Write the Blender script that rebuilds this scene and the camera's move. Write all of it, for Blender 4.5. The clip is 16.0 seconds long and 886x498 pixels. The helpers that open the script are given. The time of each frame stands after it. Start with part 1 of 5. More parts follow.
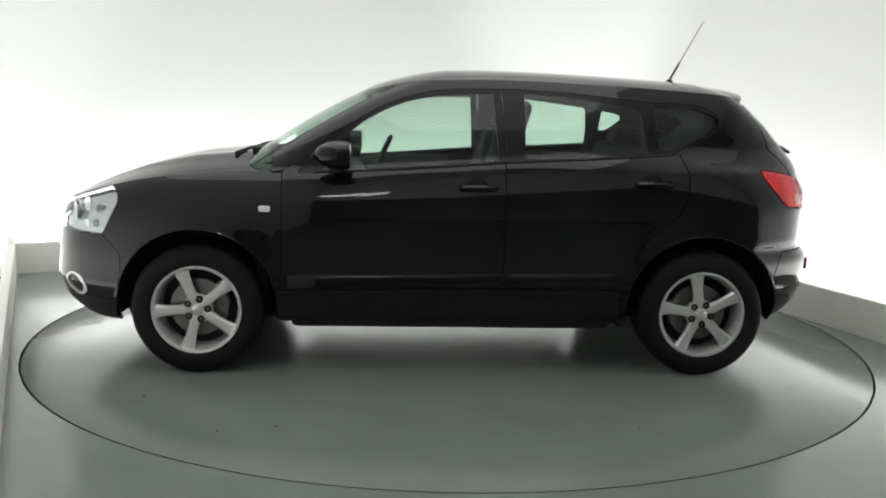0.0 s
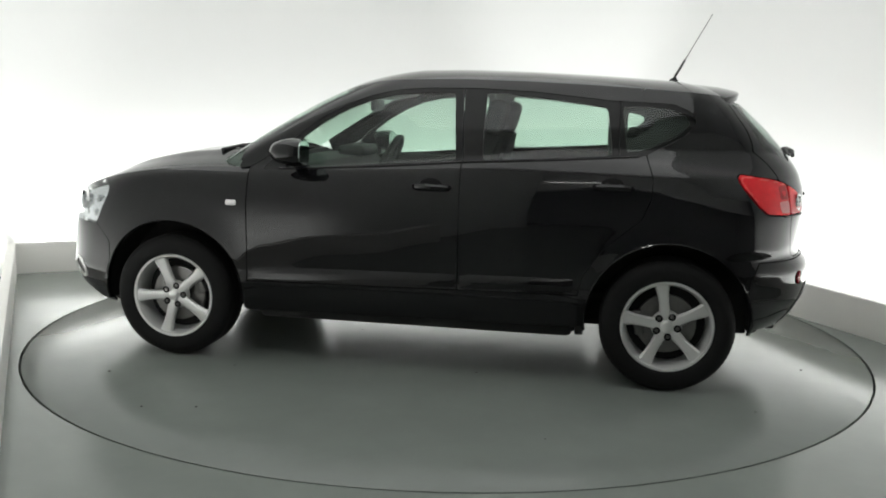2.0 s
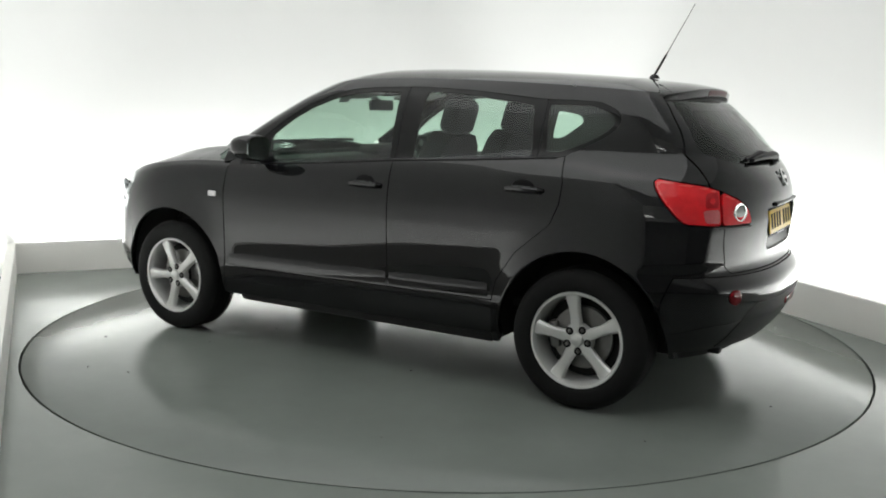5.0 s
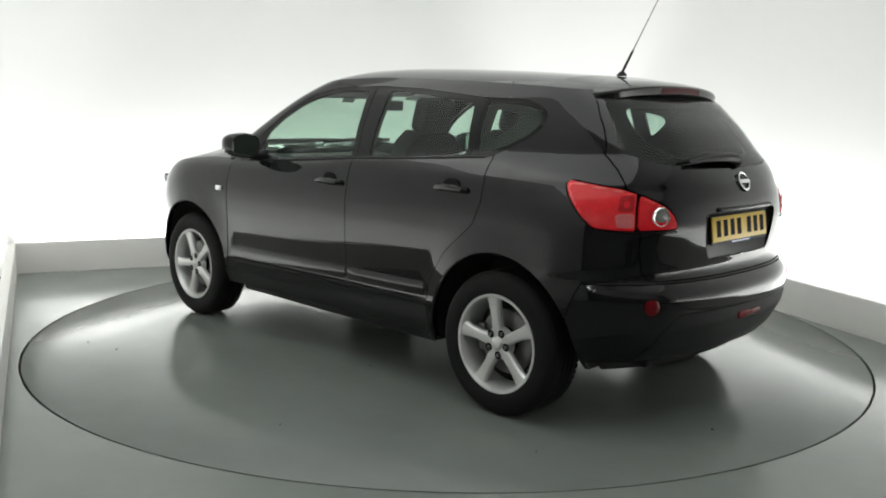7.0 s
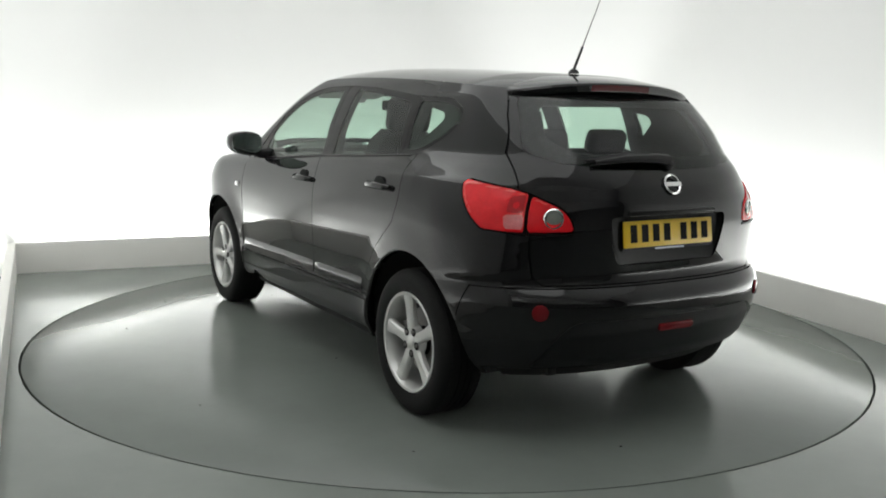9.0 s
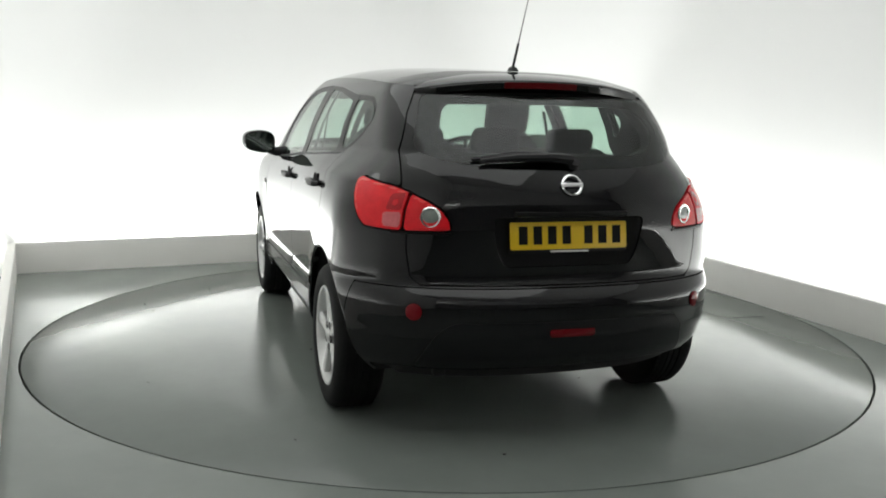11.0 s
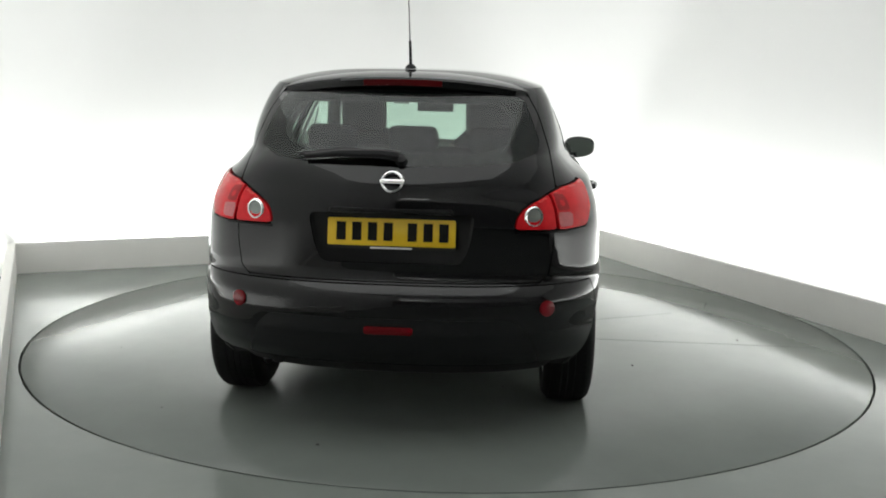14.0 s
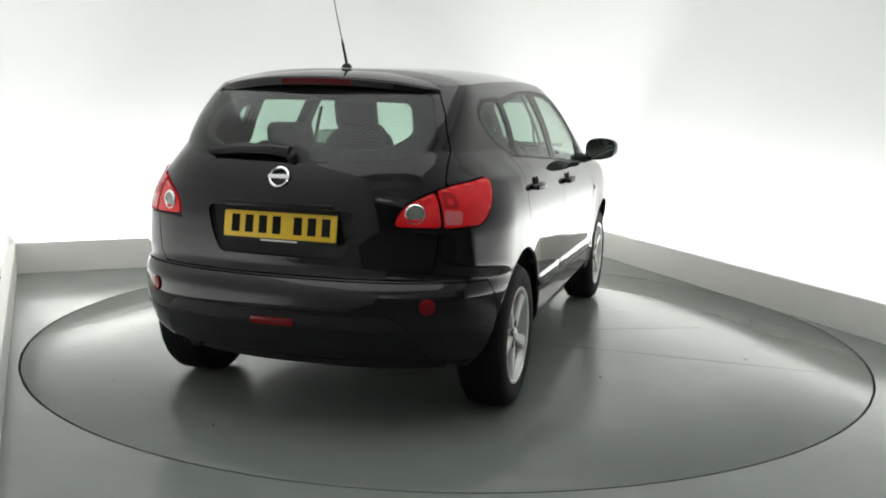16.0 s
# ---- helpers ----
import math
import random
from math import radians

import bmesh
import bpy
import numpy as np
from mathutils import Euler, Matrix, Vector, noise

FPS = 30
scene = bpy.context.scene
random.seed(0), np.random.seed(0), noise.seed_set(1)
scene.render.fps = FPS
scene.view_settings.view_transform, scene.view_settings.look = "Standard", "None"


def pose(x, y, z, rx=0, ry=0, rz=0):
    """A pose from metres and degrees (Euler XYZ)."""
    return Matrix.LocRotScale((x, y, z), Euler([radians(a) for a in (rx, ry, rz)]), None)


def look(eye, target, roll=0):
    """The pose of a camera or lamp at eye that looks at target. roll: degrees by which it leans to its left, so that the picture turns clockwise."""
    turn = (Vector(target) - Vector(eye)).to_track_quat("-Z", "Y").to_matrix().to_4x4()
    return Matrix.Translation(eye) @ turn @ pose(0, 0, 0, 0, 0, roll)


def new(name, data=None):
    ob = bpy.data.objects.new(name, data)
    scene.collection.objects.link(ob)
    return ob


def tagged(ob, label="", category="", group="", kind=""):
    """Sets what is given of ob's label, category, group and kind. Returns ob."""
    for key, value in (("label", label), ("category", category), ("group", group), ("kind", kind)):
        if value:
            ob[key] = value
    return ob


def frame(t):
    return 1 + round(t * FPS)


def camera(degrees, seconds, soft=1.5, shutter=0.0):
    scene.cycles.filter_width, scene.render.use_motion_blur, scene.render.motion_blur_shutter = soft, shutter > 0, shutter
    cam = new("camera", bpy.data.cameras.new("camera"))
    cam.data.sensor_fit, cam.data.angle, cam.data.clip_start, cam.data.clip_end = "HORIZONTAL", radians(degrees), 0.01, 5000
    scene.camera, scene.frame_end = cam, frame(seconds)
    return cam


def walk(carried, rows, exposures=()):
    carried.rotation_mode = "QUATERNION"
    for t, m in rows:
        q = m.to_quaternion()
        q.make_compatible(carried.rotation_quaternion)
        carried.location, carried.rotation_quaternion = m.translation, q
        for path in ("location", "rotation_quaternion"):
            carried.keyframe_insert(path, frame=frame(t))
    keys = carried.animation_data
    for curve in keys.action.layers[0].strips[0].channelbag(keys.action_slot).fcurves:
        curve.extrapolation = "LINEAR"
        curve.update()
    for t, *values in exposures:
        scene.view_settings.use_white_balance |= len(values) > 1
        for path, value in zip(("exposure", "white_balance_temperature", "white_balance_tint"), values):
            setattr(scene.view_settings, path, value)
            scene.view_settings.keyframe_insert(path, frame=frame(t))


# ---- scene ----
# The room's origin is the turntable's centre on the floor; the camera stands still before it.
cam = camera(52.70, 16.0, soft=1.9)
EYE = (0.0, -5.5518, 1.3911)
VIEW = Matrix.Translation(EYE) @ pose(0, 0, 0, 90 - 9.0447, 0, 0.3800) @ pose(0, 0, 0, 0, 0, 1.3790)
walk(cam, [(0.0, VIEW), (16.0, VIEW)], exposures=[(0.0, 0.0, 6500, 6), (16.0, 0.0, 6500, 6)])

TABLE_R = 2.465
KERB_H = 0.245


def turn_at(t):
    """The turntable's angle in degrees: the car's heading."""
    return 184.285 - 6.7611 * t - 0.01096 * t * t


# ---- world and lights ----
world = bpy.data.worlds.new("world")
scene.world = world
world.use_nodes = True
world.node_tree.nodes["Background"].inputs[0].default_value = (0.9, 0.95, 1.0, 1)
world.node_tree.nodes["Background"].inputs[1].default_value = 0.02


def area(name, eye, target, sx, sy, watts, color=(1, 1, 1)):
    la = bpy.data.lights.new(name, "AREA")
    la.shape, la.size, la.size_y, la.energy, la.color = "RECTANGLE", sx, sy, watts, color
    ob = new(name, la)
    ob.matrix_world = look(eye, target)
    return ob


# ---- materials ----
def nodes_of(name):
    m = bpy.data.materials.new(name)
    m.use_nodes = True
    nt = m.node_tree
    return m, nt, nt.nodes["Principled BSDF"]


def material(name, color, rough=0.5, metal=0.0, grain=0.0, scale=60.0, vary=0.0, vscale=4.0, coat=0.0, rvary=0.0, spec=0.5):
    """A surface with fine bump (grain), broad stains (vary) and uneven gloss (rvary)."""
    m, nt, b = nodes_of(name)
    b.inputs["Base Color"].default_value = (*color, 1)
    b.inputs["Roughness"].default_value = rough
    b.inputs["Metallic"].default_value = metal
    b.inputs["Specular IOR Level"].default_value = spec
    b.inputs["Coat Weight"].default_value = coat
    b.inputs["Coat Roughness"].default_value = 0.02
    b.inputs["Coat IOR"].default_value = 1.44
    tc = nt.nodes.new("ShaderNodeTexCoord")
    if grain:
        n = nt.nodes.new("ShaderNodeTexNoise")
        n.inputs["Scale"].default_value = scale
        n.inputs["Detail"].default_value = 4
        nt.links.new(tc.outputs["Object"], n.inputs["Vector"])
        bp = nt.nodes.new("ShaderNodeBump")
        bp.inputs["Strength"].default_value = grain
        bp.inputs["Distance"].default_value = 0.004
        nt.links.new(n.outputs["Fac"], bp.inputs["Height"])
        nt.links.new(bp.outputs["Normal"], b.inputs["Normal"])
    if vary or rvary:
        n2 = nt.nodes.new("ShaderNodeTexNoise")
        n2.inputs["Scale"].default_value = vscale
        n2.inputs["Detail"].default_value = 6
        n2.inputs["Roughness"].default_value = 0.65
        nt.links.new(tc.outputs["Object"], n2.inputs["Vector"])
        if vary:
            mx = nt.nodes.new("ShaderNodeMix")
            mx.data_type = "RGBA"
            mx.inputs["A"].default_value = (*[c * (1 - vary) for c in color], 1)
            mx.inputs["B"].default_value = (*[min(1, c * (1 + vary)) for c in color], 1)
            nt.links.new(n2.outputs["Fac"], mx.inputs["Factor"])
            nt.links.new(mx.outputs["Result"], b.inputs["Base Color"])
        if rvary:
            mr = nt.nodes.new("ShaderNodeMapRange")
            mr.inputs["From Min"].default_value, mr.inputs["From Max"].default_value = 0.3, 0.7
            mr.inputs["To Min"].default_value, mr.inputs["To Max"].default_value = max(0.0, rough - rvary), rough + rvary
            nt.links.new(n2.outputs["Fac"], mr.inputs["Value"])
            nt.links.new(mr.outputs["Result"], b.inputs["Roughness"])
    return m


def glass_material(name, tint, gloss=0.05, dark=1.0):
    """A thin pane: tinted see-through with a mirror-like sheen by Fresnel."""
    m, nt, b = nodes_of(name)
    nt.nodes.remove(b)
    out = nt.nodes["Material Output"]
    tr = nt.nodes.new("ShaderNodeBsdfTransparent")
    tr.inputs[0].default_value = (*[c * dark for c in tint], 1)
    gl = nt.nodes.new("ShaderNodeBsdfGlossy")
    gl.inputs["Roughness"].default_value = 0.01
    lw = nt.nodes.new("ShaderNodeLayerWeight")
    lw.inputs["Blend"].default_value = 0.5
    pw = nt.nodes.new("ShaderNodeMath")
    pw.operation = "POWER"
    pw.inputs[1].default_value = 5.0
    nt.links.new(lw.outputs["Facing"], pw.inputs[0])
    fr = nt.nodes.new("ShaderNodeMath")
    fr.operation = "MULTIPLY_ADD"
    fr.inputs[1].default_value, fr.inputs[2].default_value = 0.93, gloss
    nt.links.new(pw.outputs[0], fr.inputs[0])
    mx = nt.nodes.new("ShaderNodeMixShader")
    nt.links.new(fr.outputs[0], mx.inputs[0])
    nt.links.new(tr.outputs[0], mx.inputs[1])
    nt.links.new(gl.outputs[0], mx.inputs[2])
    nt.links.new(mx.outputs[0], out.inputs["Surface"])
    return m


def glow_material(name, color, strength):
    m, nt, b = nodes_of(name)
    b.inputs["Base Color"].default_value = (*color, 1)
    b.inputs["Emission Color"].default_value = (*color, 1)
    b.inputs["Emission Strength"].default_value = strength
    return m


M_WALL = material("white_wall_paint", (0.82, 0.82, 0.81), 0.75, grain=0.05, scale=90, vary=0.015, vscale=0.8)
M_KERB = material("kerb_paint", (0.70, 0.69, 0.66), 0.55, grain=0.06, scale=70, vary=0.05, vscale=3)
M_CEIL = material("ceiling_paint", (0.80, 0.80, 0.80), 0.8, grain=0.04, scale=60, vary=0.02)
# Floor and deck are one grey; the floor's is lightened for missing light.
M_FLOOR = material("grey_resin_floor", (0.184, 0.202, 0.185), 0.185, grain=0.03, scale=25, vary=0.16, vscale=1.6, rvary=0.03, spec=0.20)
M_TABLE = material("grey_turntable_floor", (0.148, 0.163, 0.150), 0.175, grain=0.03, scale=25, vary=0.14, vscale=1.9, rvary=0.035, spec=0.20)
M_GAP = material("dark_gap", (0.012, 0.013, 0.012), 0.8, grain=0.1)
M_SURROUND = material("grey_surround", (0.50, 0.50, 0.49), 0.8, grain=0.05, vary=0.1)
M_PAINT = material("black_car_paint", (0.0040, 0.0040, 0.0046), 0.5, grain=0.0, vary=0.1, vscale=300, coat=1.0, spec=0.01)
M_TRIM = material("black_plastic_trim", (0.007, 0.007, 0.008), 0.5, grain=0.12, scale=500, vary=0.1, vscale=20, spec=0.3)
M_GLOSSTRIM = material("gloss_black_trim", (0.006, 0.006, 0.006), 0.28, vary=0.1, vscale=30, spec=0.22)
M_LINER = material("black_liner", (0.008, 0.008, 0.008), 0.85, grain=0.2, scale=120, vary=0.2, vscale=10)
M_RUBBER = material("tyre_rubber", (0.006, 0.006, 0.006), 0.75, grain=0.15, scale=200, vary=0.2, vscale=14, spec=0.2)
M_ALLOY = material("silver_alloy", (0.60, 0.60, 0.59), 0.30, metal=0.5, grain=0.02, scale=300, vary=0.05, vscale=12)
M_STEEL = material("brake_steel", (0.20, 0.195, 0.19), 0.42, metal=0.9, grain=0.1, scale=150, vary=0.25, vscale=25)
M_CHROME = material("chrome", (0.80, 0.80, 0.80), 0.08, metal=1.0, vary=0.03, vscale=40)
M_GLASS = glass_material("tinted_window_glass", (0.61, 0.735, 0.66))
M_REARGLASS = glass_material("rear_window_glass", (0.60, 0.72, 0.655))
M_CLEAR = glass_material("clear_lens", (0.93, 0.95, 0.95))
M_RED = material("red_lamp_plastic", (0.62, 0.009, 0.016), 0.22, grain=0.25, scale=45, vary=0.28, vscale=22, coat=0.4, spec=0.2)
M_REDDEEP = material("deep_red_lamp_cell", (0.34, 0.005, 0.010), 0.25, grain=0.3, scale=70, vary=0.35, vscale=60, coat=0.4, spec=0.2)
M_REDHIGHLIGHT = material("red_lamp_edge_highlight", (0.70, 0.05, 0.05), 0.2, vary=0.2, vscale=40, coat=0.6)
M_REDDARK = material("dark_red_reflector", (0.08, 0.002, 0.004), 0.3, vary=0.15, vscale=90, spec=0.15)
M_WHITELENS = material("white_lamp_lens", (0.72, 0.70, 0.70), 0.15, vary=0.05, vscale=60, coat=0.6)
M_SEAT = material("black_seat_cloth", (0.022, 0.022, 0.023), 0.9, grain=0.4, scale=350, vary=0.15, vscale=12)
M_DASH = material("dashboard_plastic", (0.022, 0.022, 0.022), 0.65, grain=0.25, scale=260, vary=0.1, vscale=8)
M_LININGS = material("pale_headlining", (0.42, 0.42, 0.40), 0.95, grain=0.2, scale=300, vary=0.05)
M_PLATE = material("yellow_plate", (0.72, 0.47, 0.015), 0.35, vary=0.04, vscale=25)
# Black for print, and for discs painted in place of shaded hollows.
M_INKSHADE = material("black_ink_and_shade", (0.010, 0.010, 0.010), 0.7, vary=0.1, vscale=40, spec=0.1)
M_CERAMIC = material("black_glass_border", (0.006, 0.006, 0.006), 0.8, vary=0.1, vscale=60, spec=0.0)
M_REFLECTOR = material("red_reflector", (0.15, 0.003, 0.007), 0.2, vary=0.15, vscale=120, coat=0.2, spec=0.2)
M_REVERSE = material("grey_reversing_lens", (0.20, 0.215, 0.20), 0.18, vary=0.25, vscale=90, coat=0.5)
M_PINK = material("pink_lens", (0.50, 0.10, 0.11), 0.15, grain=0.3, scale=80, vary=0.35, vscale=60, coat=0.6)
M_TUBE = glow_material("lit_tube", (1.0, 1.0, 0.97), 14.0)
M_MIRROR = material("mirror_silver", (0.40, 0.46, 0.43), 0.02, metal=1.0, vary=0.01)
M_LAMPIN = material("lamp_reflector", (0.60, 0.61, 0.62), 0.18, metal=0.9, vary=0.05, vscale=40)


# ---- mesh helpers ----
def mesh_object(name, verts, faces, mat, parent=None, label="", smooth=True, sharp=()):
    me = bpy.data.meshes.new(name)
    me.from_pydata([tuple(map(float, v)) for v in verts], [], [tuple(f) for f in faces])
    me.materials.append(mat)
    me.polygons.foreach_set("use_smooth", [smooth] * len(me.polygons))
    if len(sharp):
        keys = {tuple(sorted(e)) for e in sharp}
        for e in me.edges:
            if tuple(sorted(e.vertices)) in keys:
                e.use_edge_sharp = True
    me.update()
    ob = new(name, me)
    if parent:
        ob.parent = parent
    if label:
        tagged(ob, label)
    return ob


def part(name, bm, mat, parent=None, label="", smooth=True, angle=35):
    """Links a bmesh as one mesh object under a thing or a part."""
    bmesh.ops.recalc_face_normals(bm, faces=bm.faces)
    lim = radians(angle)
    for f in bm.faces:
        f.smooth = smooth
    for e in bm.edges:
        if len(e.link_faces) == 2 and e.calc_face_angle(0) > lim:
            e.smooth = False
    me = bpy.data.meshes.new(name)
    bm.to_mesh(me)
    bm.free()
    me.materials.append(mat)
    ob = new(name, me)
    if parent:
        ob.parent = parent
    if label:
        tagged(ob, label)
    return ob


def box_bm(size, at=(0, 0, 0), bevel=0.0, turn=None, seg=2, bm=None):
    bm = bm or bmesh.new()
    m = Matrix.Translation(at) @ (turn or Matrix()) @ Matrix.Diagonal((*size, 1))
    vs = bmesh.ops.create_cube(bm, size=1.0, matrix=m)["verts"]
    if bevel:
        es = list({e for v in vs for e in v.link_edges})
        bmesh.ops.bevel(bm, geom=es, offset=bevel, segments=seg, affect="EDGES", profile=0.5)
    return bm


def prism_bm(outline, depth, m=None, bevel=0.0, seg=2):
    """A flat outline (x, y) drawn out along z by depth."""
    bm = bmesh.new()
    lo = [bm.verts.new((x, y, 0)) for x, y in outline]
    hi = [bm.verts.new((x, y, depth)) for x, y in outline]
    n = len(lo)
    bm.faces.new(lo[::-1])
    top = bm.faces.new(hi)
    for i in range(n):
        bm.faces.new((lo[i], lo[(i + 1) % n], hi[(i + 1) % n], hi[i]))
    if bevel:
        bmesh.ops.bevel(bm, geom=list(top.edges), offset=bevel, segments=seg, affect="EDGES", profile=0.5)
    if m:
        bm.transform(m)
    return bm


def lathe_bm(profile, n=48, m=None, closed=False):
    """Turns a profile of (radius, y) round the y axis."""
    bm = bmesh.new()
    rings = []
    for r, y in profile:
        rings.append([bm.verts.new((r * math.cos(2 * math.pi * k / n), y, r * math.sin(2 * math.pi * k / n))) for k in range(n)])
    pairs = list(zip(rings, rings[1:])) + ([(rings[-1], rings[0])] if closed else [])
    for a, b in pairs:
        for k in range(n):
            bm.faces.new((a[k], a[(k + 1) % n], b[(k + 1) % n], b[k]))
    if m:
        bm.transform(m)
    return bm


def tube_bm(points, radius, n=8, bm=None):
    """A round bar along points; radius may be a list."""
    bm = bm or bmesh.new()
    pts = [Vector(p) for p in points]
    rad = radius if isinstance(radius, (list, tuple)) else [radius] * len(pts)
    rings = []
    for i, p in enumerate(pts):
        d = (pts[min(i + 1, len(pts) - 1)] - pts[max(i - 1, 0)]).normalized()
        u = d.orthogonal().normalized() if not rings else (u - d * u.dot(d)).normalized()
        w = d.cross(u)
        rings.append([bm.verts.new(p + rad[i] * (math.cos(2 * math.pi * k / n) * u + math.sin(2 * math.pi * k / n) * w)) for k in range(n)])
    for a, b in zip(rings, rings[1:]):
        for k in range(n):
            bm.faces.new((a[k], a[(k + 1) % n], b[(k + 1) % n], b[k]))
    bm.faces.new(rings[0][::-1])
    bm.faces.new(rings[-1])
    return bm


def curve(points, soft=0.06):
    """A smooth function through (x, value) rows."""
    xs, ys = np.array(points, float).T
    order = np.argsort(xs)
    xs, ys = xs[order], ys[order]
    t = np.linspace(xs[0] - 0.5, xs[-1] + 0.5, 3001)
    v = np.interp(t, xs, ys)
    # straight on past the ends
    v = np.where(t < xs[0], ys[0] + (t - xs[0]) * (ys[1] - ys[0]) / (xs[1] - xs[0]), v)
    v = np.where(t > xs[-1], ys[-1] + (t - xs[-1]) * (ys[-1] - ys[-2]) / (xs[-1] - xs[-2]), v)
    k = max(1, int(soft / (t[1] - t[0])))
    ker = np.hanning(2 * k + 3)
    ker /= ker.sum()
    v2 = np.convolve(np.pad(v, k + 1, mode="edge"), ker, "valid")
    return lambda x: np.interp(x, t, v2)


# ---- the room ----
CORNER_LB, CORNER_RB = (-3.424, 1.397), (1.237, 3.628)
LEFT_END, RIGHT_END = (-1.04, -3.75), (4.289, -4.1)


def strip_wall(name, path, z0, z1, thick, mat, label, cat):
    """An upright wall along a plan path, thickened to the left of its way."""
    p = np.array(path, float)
    d = np.gradient(p, axis=0)
    d /= np.linalg.norm(d, axis=1)[:, None]
    q = p + np.stack([-d[:, 1], d[:, 0]], 1) * thick
    n = len(p)
    v = [(*a, z0) for a in p] + [(*a, z1) for a in p] + [(*a, z1) for a in q] + [(*a, z0) for a in q]
    f = []
    for i in range(n - 1):
        for k in range(4):
            a, b = k * n, ((k + 1) % 4) * n
            f.append((a + i, a + i + 1, b + i + 1, b + i))
    f += [(0, n, 2 * n, 3 * n), (n - 1, 4 * n - 1, 3 * n - 1, 2 * n - 1)]
    bm = bmesh.new()
    vs = [bm.verts.new(q) for q in v]
    for q in f:
        bm.faces.new([vs[i] for i in q])
    ob = part(name, bm, mat)
    return tagged(ob, label, cat, kind="structure")


def offset_path(path, dist):
    """The path moved outwards (to the left of its way) with mitred corners."""
    p = [Vector(a) for a in path]
    out = []
    for i in range(len(p)):
        n1 = n2 = None
        if i > 0:
            d = (p[i] - p[i - 1]).normalized()
            n1 = Vector((-d.y, d.x))
        if i < len(p) - 1:
            d = (p[i + 1] - p[i]).normalized()
            n2 = Vector((-d.y, d.x))
        n = n1 if n2 is None else n2 if n1 is None else (n1 + n2).normalized()
        k = 1.0 if n1 is None or n2 is None else 1.0 / max(0.3, n.dot(n1))
        out.append(tuple(p[i] + n * dist * k))
    return out


def rounded_path(path, r, n=14):
    p = [Vector(a) for a in path]
    out = [tuple(p[0])]
    for a, b, c in zip(p, p[1:], p[2:]):
        u, v = (a - b).normalized(), (c - b).normalized()
        half = math.acos(max(-1, min(1, u.dot(v)))) / 2
        cut = r / math.tan(half)
        s, e = b + u * cut, b + v * cut
        for k in range(n + 1):
            t = k / n
            out.append(tuple((1 - t) ** 2 * s + 2 * t * (1 - t) * b + t * t * e))
    out.append(tuple(p[-1]))
    return out


# the way runs from the left wall's near end round the back to the right wall's near end
KERB_PATH = [LEFT_END, CORNER_LB, CORNER_RB, RIGHT_END]
TROUGH = 0.42
WALL_H = 4.2


def mitred_wall(name, path, dist0, dist1, z0, z1, mat, label, cat):
    a, b = offset_path(path, dist0), offset_path(path, dist1)
    n = len(a)
    v = [(*p, z0) for p in a] + [(*p, z1) for p in a] + [(*p, z1) for p in b] + [(*p, z0) for p in b]
    f = []
    for i in range(n - 1):
        for k in range(4):
            s, e = k * n, ((k + 1) % 4) * n
            f.append((s + i, s + i + 1, e + i + 1, e + i))
    f += [(0, n, 2 * n, 3 * n), (n - 1, 4 * n - 1, 3 * n - 1, 2 * n - 1)]
    bm = bmesh.new()
    vs = [bm.verts.new(p) for p in v]
    for q in f:
        bm.faces.new([vs[i] for i in q])
    es = [e for e in bm.edges if all(abs(x.co.z - z1) < 1e-6 for x in e.verts)]
    bmesh.ops.bevel(bm, geom=es, offset=0.004, segments=2, affect="EDGES", profile=0.5)
    ob = part(name, bm, mat)
    return tagged(ob, label, cat, kind="structure")


